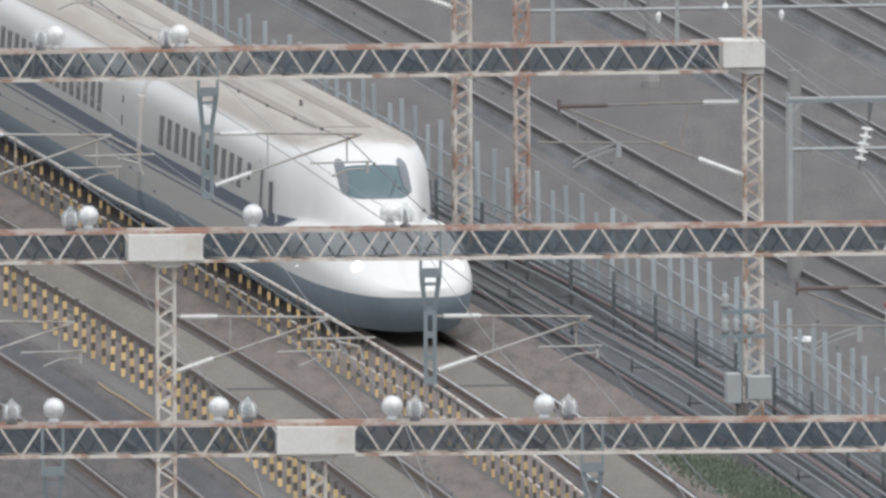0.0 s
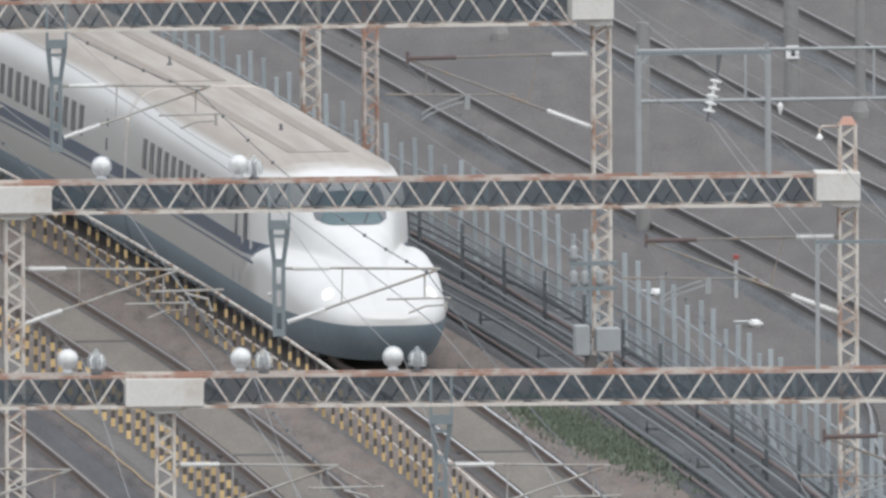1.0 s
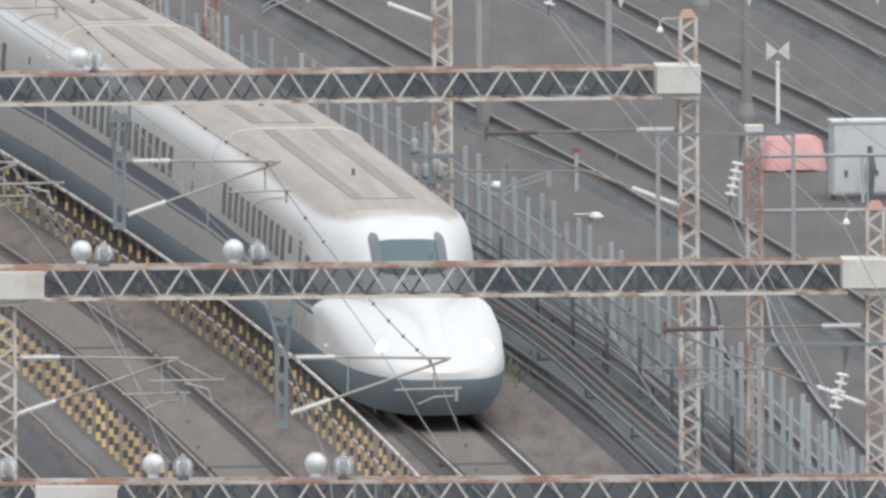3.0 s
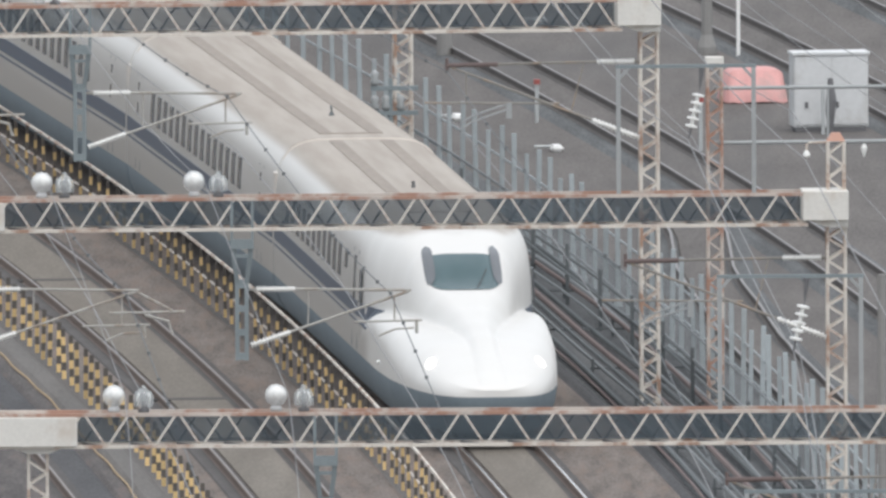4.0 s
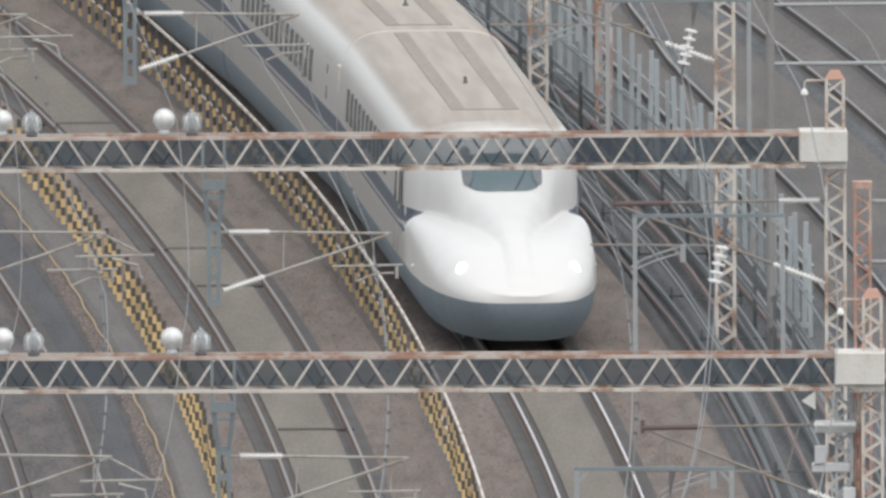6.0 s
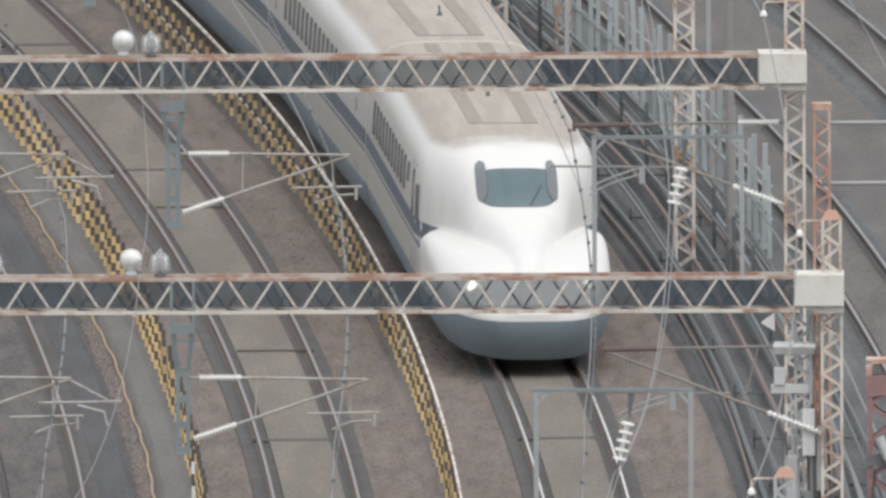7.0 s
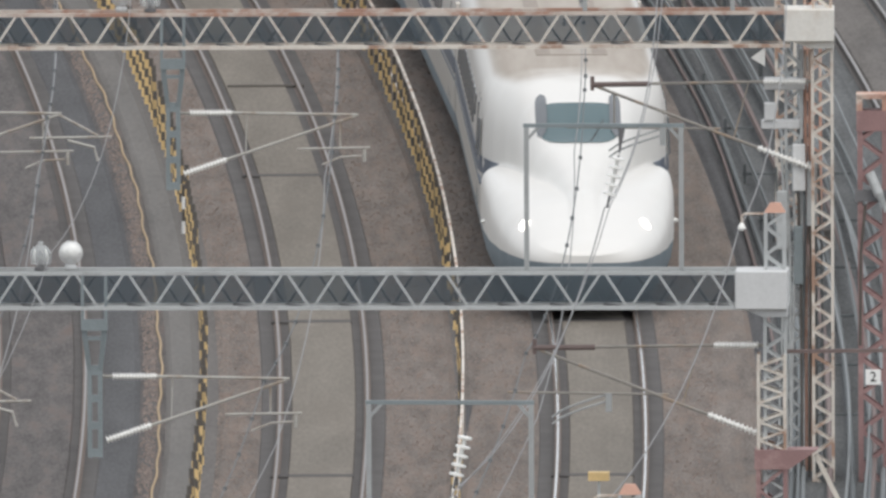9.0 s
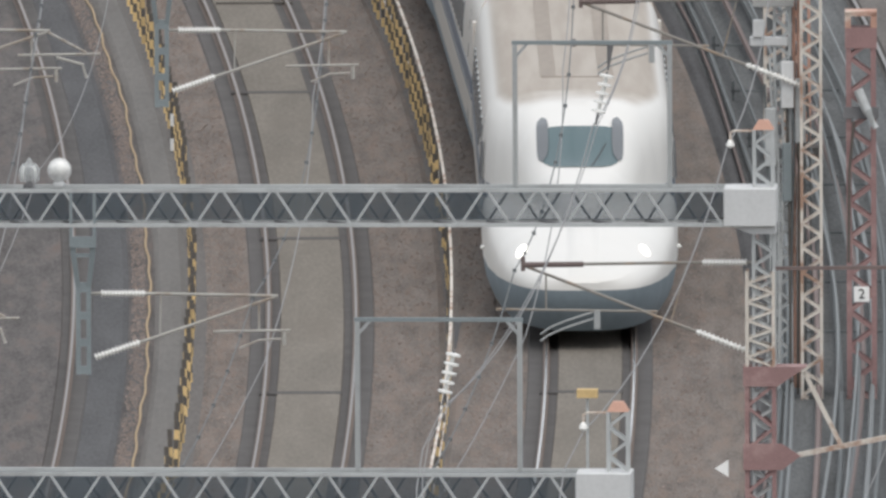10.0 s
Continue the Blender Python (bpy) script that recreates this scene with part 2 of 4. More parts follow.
def box(bm, lo, hi, mi=0):
    x0, y0, z0 = lo
    x1, y1, z1 = hi
    v = [bm.verts.new(p) for p in ((x0, y0, z0), (x1, y0, z0), (x1, y1, z0), (x0, y1, z0), (x0, y0, z1), (x1, y0, z1), (x1, y1, z1), (x0, y1, z1))]
    for f in ((3, 2, 1, 0), (4, 5, 6, 7), (0, 1, 5, 4), (1, 2, 6, 5), (2, 3, 7, 6), (3, 0, 4, 7)):
        bm.faces.new([v[i] for i in f]).material_index = mi


def bar(bm, a, b, w, h=None, mi=0):
    """A square bar from a to b."""
    a, b = Vector(a), Vector(b)
    h = h or w
    d = (b - a).normalized()
    up = Vector((0, 0, 1)) if abs(d.z) < 0.95 else Vector((0, 1, 0))
    s = d.cross(up).normalized() * (w / 2)
    u = s.cross(d).normalized() * (h / 2)
    v = [bm.verts.new(p + i * s + j * u) for p in (a, b) for i, j in ((-1, -1), (1, -1), (1, 1), (-1, 1))]
    for f in ((0, 1, 2, 3), (7, 6, 5, 4), (0, 4, 5, 1), (1, 5, 6, 2), (2, 6, 7, 3), (3, 7, 4, 0)):
        bm.faces.new([v[i] for i in f]).material_index = mi


def tube(bm, pts, r, n=6, mi=0, radii=None):
    """A round tube along points."""
    pts = [Vector(p) for p in pts]
    rings = []
    for i, p in enumerate(pts):
        d = (pts[min(i + 1, len(pts) - 1)] - pts[max(i - 1, 0)]).normalized()
        up = Vector((0, 0, 1)) if abs(d.z) < 0.9 else Vector((0, 1, 0))
        s = d.cross(up).normalized()
        u = s.cross(d)
        rr = radii[i] if radii else r
        rings.append([bm.verts.new(p + rr * (math.cos(k * math.tau / n) * s + math.sin(k * math.tau / n) * u)) for k in range(n)])
    for q, p in zip(rings, rings[1:]):
        for k in range(n):
            bm.faces.new((q[k], q[(k + 1) % n], p[(k + 1) % n], p[k])).material_index = mi
    bm.faces.new(rings[0][::-1]).material_index = mi
    bm.faces.new(rings[-1]).material_index = mi


def thing(name, label, category, group="", kind="", m=None):
    ob = new(name)
    tagged(ob, label, category, group, kind)
    if m is not None:
        ob.matrix_basis = m
    return ob


# ---- plan: the express line's middle, x over y ----
COEF = (-0.1206, -3.3067, 0.763, 2.6733)


def line_x(y):
    q = min(max(y, -100.0), 235.0) / 100
    x = sum(c * q ** (len(COEF) - 1 - i) for i, c in enumerate(COEF))
    return x + (y - 235.0) * -0.145 if y > 235 else x


def line_slope(y):
    return (line_x(y + 0.5) - line_x(y - 0.5))


def on_line(off, y, z=0.0):
    """A point at a distance to the right of the express line, square to it."""
    k = line_slope(y)
    n = math.hypot(1, k)
    return Vector((line_x(y) + off / n, y - off * k / n, z))


def along(bm, profile, y0, y1, step=4.0, mi=0, close=True):
    """Sweeps a profile of (offset, height) along the line."""
    rings, y = [], y0
    while y <= y1 + 0.01:
        rings.append([bm.verts.new(on_line(o, y, z)) for o, z in profile])
        y += step
    n = len(profile)
    for p, q in zip(rings, rings[1:]):
        for k in range(n if close else n - 1):
            bm.faces.new((p[k], q[k], q[(k + 1) % n], p[(k + 1) % n])).material_index = mi


# ---- ground ----
def build_ground():
    bm = bmesh.new()
    xs = [-3000, -600, -150, -60, -30, -15, 0, 15, 30, 60, 150, 600, 3000]
    ys = [-1200, -600, -200, -60, -20, 0, 40, 90, 150, 220, 300, 420, 700, 1500, 4000]
    grid = [[bm.verts.new((x, y, 0)) for x in xs] for y in ys]
    for a, b in zip(grid, grid[1:]):
        for i in range(len(xs) - 1):
            bm.faces.new((a[i], a[i + 1], b[i + 1], b[i]))
    ob = part("ground", bm, M_EARTH)
    tagged(ob, "grey-brown trampled earth and old ballast of the rail yard", "ground", kind="structure")
    for lo, hi, mat, label in ((-6.6, -2.5, M_BALLAST, "red-brown ballast strip beside the slab track"), (-2.36, 2.75, M_BALLAST, "red-brown ballast strip round the express track"),
                               (-16.5, -8.75, M_OUTER, "brown ballast under the outer track"), (-8.75, -7.95, M_BLUE_BALLAST, "dark oily ballast strip beside the outer track"),
                               (-7.95, -7.5, M_OUTER, "dark red-brown ballast beside the ground cable"), (-7.5, -6.95, M_CONCRETE, "grey concrete path along the loose slats"), (3.05, 6.6, M_DARK_BALLAST, "dark ballast strip below the cable racks"),
                               (2.75, 3.05, M_BLUE_BALLAST, "dark drain strip beside the express track")):
        bm = bmesh.new()
        along(bm, [(lo, 0.0), (lo + 0.1, 0.05), ((lo + hi) / 2, 0.06), (hi - 0.1, 0.05), (hi, 0.0)], -60, 420, 4, close=False)
        tagged(part("ballast", bm, mat), label, "ballast", kind="structure")


RAIL = [(-0.07, 0.0), (-0.07, 0.02), (-0.02, 0.04), (-0.02, 0.12), (-0.036, 0.13), (-0.036, 0.168), (0.036, 0.168), (0.036, 0.13), (0.02, 0.12), (0.02, 0.04), (0.07, 0.02), (0.07, 0.0)]


def build_track(off, label, top, y0=-60, y1=420, bed=None):
    t = thing("railway_track", label, "track", "parallel running lines", "structure")
    bm = bmesh.new()
    along(bm, [(off - 1.1, 0.02), (off - 1.05, 0.085), (off + 1.05, 0.085), (off + 1.1, 0.02)], y0, y1, 4, close=False)
    part("trough", bm, M_TROUGH, t, "dark oily strip beside the rails")
    bm = bmesh.new()
    along(bm, [(off - 0.56, 0.05), (off - 0.54, 0.115), (off + 0.54, 0.115), (off + 0.56, 0.05)], y0, y1, 4, close=False)
    part("track_bed", bm, bed or M_SLAB, t, "sandy bed between the rails" if not bed else "dark grey bed between the rails")
    y = 0.63
    while y < 200 and not bed:
        bm = bmesh.new()
        box(bm, (-0.85, -0.22, 0.06), (0.56, 0.22, 0.121))
        part("slab_joint", bm, M_TROUGH, t, "dark joint across the sandy bed").matrix_basis = line_pose(y, off)
        y += 27.96
    for s in (-0.7525, 0.7525):
        bm = bmesh.new()
        along(bm, [(off + s + o, z + 0.06) for o, z in RAIL], y0, y1, 3)
        part("rail", bm, M_RAIL_SIDE, t, "rusty rail web")
        bm = bmesh.new()
        along(bm, [(off + s - 0.019, 0.225), (off + s - 0.019, 0.233), (off + s + 0.019, 0.233), (off + s + 0.019, 0.225)], y0, y1, 3)
        part("rail_head", bm, top, t, "worn steel running surface")
    return t


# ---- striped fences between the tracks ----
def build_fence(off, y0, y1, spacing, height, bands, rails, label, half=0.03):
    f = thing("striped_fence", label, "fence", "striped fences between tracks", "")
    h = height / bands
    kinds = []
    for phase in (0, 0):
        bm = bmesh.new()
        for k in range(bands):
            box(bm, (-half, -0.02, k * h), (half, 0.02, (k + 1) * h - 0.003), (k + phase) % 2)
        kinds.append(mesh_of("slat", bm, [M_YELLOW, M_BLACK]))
    y, i = y0, 0
    while y < y1:
        a = math.degrees(math.atan(-line_slope(y))) + random.uniform(-6, 6)
        piece("slat", kinds[i % 2], f, Matrix.Translation(on_line(off + random.uniform(-0.02, 0.02), y, 0.03)) @ pose(0, 0, 0, random.uniform(-1.5, 1.5), random.uniform(-2, 2), a))
        y += spacing
        i += 1
    for z, r in ((height + 0.05, 0.022), (height * 0.5, 0.014)) if rails else ():
        bm = bmesh.new()
        along(bm, [(off + 0.03 - r, z), (off + 0.03 - r, z + 2 * r), (off + 0.03 + r, z + 2 * r), (off + 0.03 + r, z)], y0, y1, 3)
        part("fence_rail", bm, M_CREAM, f, "thin cream rail")
    return f


# ---- overhead line gantries ----
def lattice(t, name, x, y, z0, z1, w, mat, pitch=0.42, leg=0.05, label=""):
    """A square lattice column, as one part."""
    bm = bmesh.new()
    hw = w / 2
    for sx in (-hw, hw):
        for sy in (-hw, hw):
            bar(bm, (x + sx, y + sy, z0), (x + sx, y + sy, z1), leg)
    z, k = z0, 0
    while z + pitch / 2 <= z1:
        for sy in (-hw, hw):
            bar(bm, (x - hw if k % 2 else x + hw, y + sy, z), (x + hw if k % 2 else x - hw, y + sy, z + pitch / 2), leg * 0.72)
        for sx in (-hw, hw):
            bar(bm, (x + sx, y - hw if k % 2 else y + hw, z), (x + sx, y + hw if k % 2 else y - hw, z + pitch / 2), leg * 0.72)
        z += pitch / 2
        k += 1
    return part(name, bm, mat, t, label)


def insulator(bm, a, b, r=0.062, n=13, mi=1):
    """A ribbed rod insulator from a to b."""
    a, b = Vector(a), Vector(b)
    pts, rad = [], []
    for i in range(n):
        for f, q in ((0.0, 0.52), (0.12, 1.0), (0.34, 0.95), (0.55, 0.52)):
            pts.append(a.lerp(b, (i + f) / n))
            rad.append(r * q)
    pts.append(b)
    rad.append(r * 0.6)
    tube(bm, pts, r, 8, mi, rad)


def cantilever(t, x, side, reach, z_up, z_low, z_tip, mat, hooked=False, curved=False):
    """A hinged overhead-line arm: level top tube, slanting strut, both on rod insulators, and a steady arm below."""
    bm = bmesh.new()
    s = side
    insulator(bm, (x + s * 0.28, 0, z_up), (x + s * 1.0, 0, z_up))
    tube(bm, [(x + s * 0.12, 0, z_up), (x + s * 0.3, 0, z_up)], 0.03)
    tube(bm, [(x + s * 1.0, 0, z_up), (x + s * reach, 0, z_up - 0.04)], 0.027)
    tip = Vector((x + s * reach * 0.985, 0, z_up - 0.06))
    foot = Vector((x + s * 0.18, 0, z_low))
    knee = foot.lerp(tip, 0.25)
    insulator(bm, foot, knee)
    tube(bm, [knee, tip], 0.028)
    tube(bm, [foot.lerp(tip, 0.36), (x + s * 1.25, 0, z_up)], 0.013)
    part("cantilever", bm, [mat, M_PORCELAIN], t, "grey tube arm with white ribbed insulators")
    bm = bmesh.new()
    tube(bm, [(x + s * (reach - (2.2 if curved else 1.05)), 0, z_tip - (0.02 if curved else 0)), (x + s * (reach + (0.42 if curved else 0.2)), 0, z_tip + 0.02)], 0.022)
    tube(bm, [tip.lerp(knee, 0.12), (tip.lerp(knee, 0.12).x, 0, z_tip)], 0.016)
    if not curved:
        tube(bm, [(x + s * (reach + 0.1), 0, z_tip), (x + s * (reach + 0.1), 0, z_tip - 0.22)], 0.03)
        tube(bm, [(x + s * (reach + 0.05), 0.0, z_tip - 0.12), (x + s * (reach - 0.3), 0.0, z_tip - 0.14), (x + s * (reach - 0.62), 0.0, z_tip - 0.27)], 0.02)
    if hooked:
        tube(bm, [tip, (x + s * (reach + 0.62), 0, z_up - 0.42)], 0.024)
        tube(bm, [(x + s * (reach - 0.55), 0, z_up - 0.46), (x + s * (reach + 0.85), 0, z_up - 0.44)], 0.026)
        tube(bm, [(x + s * (reach + 0.1), 0, z_up - 0.5), (x + s * (reach + 0.55), 0, z_up - 0.62), (x + s * (reach + 0.62), 0, z_up - 0.85)], 0.03)
    part("steady_arm", bm, [mat], t)
    if curved:
        bm = bmesh.new()
        box(bm, (x + s * (reach - 1.22) - 0.05, -0.05, z_tip - 0.3), (x + s * (reach - 1.22) + 0.05, 0.05, z_tip))
        for d in (0.0, 0.11):
            pts = [(x + s * (reach - 0.3 - 0.86 * f), 0.0, z_tip - 0.5 + d + 0.36 * f ** 0.7) for f in (0, 0.15, 0.3, 0.5, 0.7, 0.85, 1.0)]
            tube(bm, pts, 0.019)
        part("curved_arm", bm, M_PORTAL, t, "pair of pale curved steady arms on a clamp")
        bm = bmesh.new()
        tube(bm, [(x + s * reach, 0, z_up - 0.04), (x + s * (reach - 1.0), 0, z_up - 0.03)], 0.045, 8)
        tube(bm, [(x + s * (reach - 0.02), 0, z_up + 0.1), (x + s * (reach - 0.02), 0, z_up - 0.14)], 0.035, 8)
        part("tip_sleeve", bm, M_PIPE_RED, t, "rust-red sleeve at the arm's end")


def drop_post(t, x, mat):
    """A hanger under the beam: two straps, a head plate, and a stem of two sides with tall slots between rungs."""
    for s in (-1, 1):
        bm = bmesh.new()
        bar(bm, (x + s * 0.19, -0.36, 8.09), (x + s * 0.19, -0.36, 7.3), 0.05)
        part("strap", bm, mat, t)
        bm = bmesh.new()
        path = ((0.115, 0.205, -0.37, 7.2), (0.11, 0.2, -0.35, 7.06), (0.05, 0.125, -0.24, 6.5), (0.048, 0.122, -0.24, 5.08))
        rings = [[bm.verts.new((x + s * q, yy, z)) for q, yy in ((a, y), (b, y), (b, y + 0.09), (a, y + 0.09))] for a, b, y, z in path]
        for p, q in zip(rings, rings[1:]):
            for k in range(4):
                bm.faces.new((p[k], p[(k + 1) % 4], q[(k + 1) % 4], q[k]))
        bm.faces.new(rings[0])
        bm.faces.new(rings[-1][::-1])
        bmesh.ops.recalc_face_normals(bm, faces=bm.faces[:])
        part("stem_side", bm, mat, t, "tapering blue-grey steel side of the hanger")
    bm = bmesh.new()
    box(bm, (x - 0.215, -0.39, 7.16), (x + 0.215, -0.3, 7.34))
    part("head_plate", bm, mat, t)
    for z, h, y in ((7.0, 0.06, -0.34), (6.42, 0.16, -0.235), (5.98, 0.12, -0.235), (5.54, 0.12, -0.235), (5.09, 0.13, -0.235)):
        w = 0.13 if z > 6.9 else 0.06
        bm = bmesh.new()
        box(bm, (x - w, y, z), (x + w, y + 0.07, z + h))
        part("rung", bm, mat, t)


def lathe(bm, rows, n=18, mi=0):
    tube(bm, [(0, 0, z) for z, r in rows], 0.1, n, mi, [r for z, r in rows])


def globe_mesh():
    """A pale glass pin insulator with a white cap on a short pedestal."""
    bm = bmesh.new()
    lathe(bm, [(0.2 * math.sin(math.radians(a)), 0.2 * math.cos(math.radians(a))) for a in range(-72, 91, 12)][:-1] + [(0.2, 0.012)])
    lathe(bm, [(-0.27, 0.1), (-0.21, 0.1), (-0.19, 0.07), (-0.1, 0.05)], 12, 1)
    lathe(bm, [(-0.06, 0.09), (-0.03, 0.15), (0.05, 0.165), (0.11, 0.13), (0.165, 0.04)], 14, 2)
    me = mesh_of("pin_insulator", bm, [M_GLASS_PALE, M_BOX_GREY, M_PORCELAIN])
    me.polygons.foreach_set("use_smooth", [True] * len(me.polygons))
    return me


def bell_mesh():
    """A clear glass bell insulator with a nub on top and a neck on a foot."""
    bm = bmesh.new()
    lathe(bm, [(-0.17, 0.15), (-0.15, 0.172), (-0.04, 0.18), (0.05, 0.165), (0.11, 0.12), (0.14, 0.06), (0.15, 0.045), (0.175, 0.05), (0.195, 0.035), (0.205, 0.012)])
    lathe(bm, [(-0.27, 0.1), (-0.22, 0.1), (-0.2, 0.05), (0.04, 0.045), (0.09, 0.02)], 12, 1)
    # White tubes inside stand in for the upright highlights on the glass.
    for x in (-0.1, 0.1):
        tube(bm, [(x, -0.05, -0.14), (x * 1.1, -0.06, -0.02), (x * 0.8, -0.05, 0.08)], 0.016, 6, 2)
    me = mesh_of("bell_insulator", bm, [M_GLASS_DISC, M_DARK_STEEL, M_PORCELAIN])
    me.polygons.foreach_set("use_smooth", [True] * len(me.polygons))
    return me


def add_insulators(t, meshes, pairs):
    """Feeder insulators standing on the beam: (globe, bell) places along it."""
    for globe, bell in pairs:
        for me, x, z in ((meshes[0], globe, 8.41), (meshes[1], bell, 8.395)):
            if x is not None:
                piece(me.name, me, t, Matrix.Translation((x, -0.2, z)))["label"] = "pale glass globe insulator" if me is meshes[0] else "clear glass bell insulator"


def build_gantry(m, look_of, left=-21.0, P=0.84):
    """A box-truss gantry across all lines, square to them."""
    beam, topm, boxm, postm = look_of
    t = thing("catenary_gantry", "", "gantry", "gantries over the running lines", m=m)
    for y in (-0.36, 0.36):
        for z, mat in ((8.09, topm), (7.525, beam)):
            bm = bmesh.new()
            box(bm, (left, y - 0.03, z - 0.03), (3.2, y + 0.03, z + 0.03))
            part("chord", bm, mat, t, "rust-streaked truss chord" if topm is M_RUSTY and z > 8 else "")
    n = int((3.1 - left) / P)
    # Far diagonals and bottom lacing use dark steel: the truss's shade put into colour.
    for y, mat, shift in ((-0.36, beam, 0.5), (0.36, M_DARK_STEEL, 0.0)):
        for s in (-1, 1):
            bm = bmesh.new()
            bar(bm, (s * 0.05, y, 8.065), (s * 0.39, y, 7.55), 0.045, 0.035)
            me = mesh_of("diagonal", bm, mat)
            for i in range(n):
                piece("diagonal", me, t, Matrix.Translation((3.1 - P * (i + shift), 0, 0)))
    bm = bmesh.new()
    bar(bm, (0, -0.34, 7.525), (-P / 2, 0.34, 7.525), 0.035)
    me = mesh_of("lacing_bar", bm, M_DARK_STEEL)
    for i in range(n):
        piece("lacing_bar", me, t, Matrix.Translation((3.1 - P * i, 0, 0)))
    # Added sheet that darkens the openings of the truss.
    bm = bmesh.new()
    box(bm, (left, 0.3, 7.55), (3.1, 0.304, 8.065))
    part("dark_sheet", bm, M_SCREEN, t, "dark half-clear sheet added inside the truss")
    for x0, x1 in ((3.1, 3.95), (-13.15, -11.7)):
        bm = bmesh.new()
        low, high = ((7.6, 8.145) if beam is M_CREAM else (7.5, 8.12)) if x0 > 0 else (7.53, 8.05)
        box(bm, (x0, -0.43, low), (x1, 0.43, high))
        bmesh.ops.bevel(bm, geom=bm.edges[:], offset=0.012, segments=1, affect="EDGES")
        for k in (1,):
            xx = x0 + (x1 - x0) * 0.5
            box(bm, (xx - 0.006, -0.438, low + 0.03), (xx + 0.006, -0.43, high - 0.02))
        part("junction_box", bm, boxm, t, "plate-clad junction box with weathered paint", smooth=False)
        bm = bmesh.new()
        xm = 3.74 if x0 > 0 else -12.4
        v = [bm.verts.new((xx, yy, z)) for yy in (-0.3, 0.3) for xx, z in ((xm - (0.52 if x0 > 0 else 0.5), low - 0.005), (xm + (0.2 if x0 > 0 else 0.5), low - 0.005), (xm + 0.2, low - 0.13), (xm - 0.2, low - 0.13))]
        for fc in ((0, 1, 2, 3), (7, 6, 5, 4), (0, 4, 5, 1), (1, 5, 6, 2), (2, 6, 7, 3), (3, 7, 4, 0)):
            bm.faces.new([v[i] for i in fc])
        part("sleeve", bm, boxm, t)
        lattice(t, "lattice_post", xm, 0, -0.1, low - 0.1, 0.33, postm)
    for x in (-7.3, -17.3):
        drop_post(t, x, M_BLUE_STEEL)
        cantilever(t, x, 1, 3.15, 6.38, 5.34, 5.76, M_ARM)
    cantilever(t, -12.4, 1, 3.2, 6.42, 5.36, 5.72, M_ARM, True)
    cantilever(t, 3.74, -1, 3.93, 6.88, 5.4, 6.1, M_ARM_RUST, curved=True)
    # feeder frame on top of the beam, with its disc string
    for x, s in ((-0.29, 1), (2.22, -1)):
        bm = bmesh.new()
        bar(bm, (x, 0, 8.1), (x, 0, 10.43), 0.078)
        bar(bm, (x + s * 0.02, 0, 10.24), (x + s * 0.2, 0, 10.44), 0.05)
        part("frame_post", bm, M_PORTAL, t, "grey steel post with a knee brace, standing on the beam")
    bm = bmesh.new()
    bar(bm, (-0.34, 0, 10.46), (2.27, 0, 10.46), 0.062)
    part("crossbar", bm, M_BLUE_STEEL, t, "dark blue-grey crossbar")
    bm = bmesh.new()
    tube(bm, [(1.26, 0, 10.42), (1.22, 0, 10.0)], 0.05, 8, 1, [0.055, 0.012])
    a, b = Vector((1.21, 0, 9.98)), Vector((1.04, 0, 9.24))
    pts, rad = [], []
    for i in range(5):
        for f, q in ((0.0, 0.3), (0.1, 1.0), (0.32, 1.0), (0.4, 0.3)):
            pts.append(a.lerp(b, (i + f + 0.25) / 5.2))
            rad.append(0.115 * q)
    tube(bm, pts, 0.12, 12, 0, rad)
    tube(bm, [a, b, b + Vector((-0.02, 0, -0.12))], 0.018, 6, 1)
    part("feeder_insulator", bm, [M_PORCELAIN, M_DARK_STEEL], t, "string of five white porcelain discs")
    # the right post's stub above the beam, with an arm and a pin insulator
    bm = bmesh.new()
    bar(bm, (0, 0, 8.12), (0, 0, 9.05), 0.05)
    leg = mesh_of("head_leg", bm, postm)
    braces = []
    for s in (-1, 1):
        bm = bmesh.new()
        bar(bm, (-0.15 * s, 0, 0), (0.15 * s, 0, 0.23), 0.035)
        braces.append(mesh_of("head_brace", bm, postm))
    for sx in (-0.15, 0.15):
        for sy in (-0.15, 0.15):
            piece("head_leg", leg, t, Matrix.Translation((3.74 + sx, sy, 0)))
    for k in range(4):
        for sy in (-0.15, 0.15):
            piece("head_brace", braces[k % 2], t, Matrix.Translation((3.74, sy, 8.12 + 0.23 * k)))
    bm = bmesh.new()
    v = [bm.verts.new(p) for p in ((3.57, -0.17, 9.05), (3.91, -0.17, 9.05), (3.91, 0.17, 9.05), (3.57, 0.17, 9.05), (3.66, -0.08, 9.2), (3.82, -0.08, 9.2), (3.82, 0.08, 9.2), (3.66, 0.08, 9.2))]
    for fc in ((4, 5, 6, 7), (0, 1, 5, 4), (1, 2, 6, 5), (2, 3, 7, 6), (3, 0, 4, 7)):
        bm.faces.new([v[i] for i in fc])
    part("post_cap", bm, M_ORANGE, t, "orange-rusted cap")
    bm = bmesh.new()
    tube(bm, [(3.6, 0, 9.02), (3.25, 0, 9.02), (3.2, 0, 8.98), (3.2, 0, 8.88)], 0.022)
    tube(bm, [(3.2, 0, 8.88), (3.2, 0, 8.84), (3.2, 0, 8.78), (3.2, 0, 8.74)], 0.05, 8, 1, [0.02, 0.05, 0.07, 0.02])
    part("pin_arm", bm, [M_CREAM, M_PORCELAIN], t)
    return t


def line_pose(y, off=0.0, z=0.0):
    p = on_line(off, y, z)
    return Matrix.Translation(p) @ pose(0, 0, 0, 0, 0, math.degrees(math.atan(-line_slope(y))))


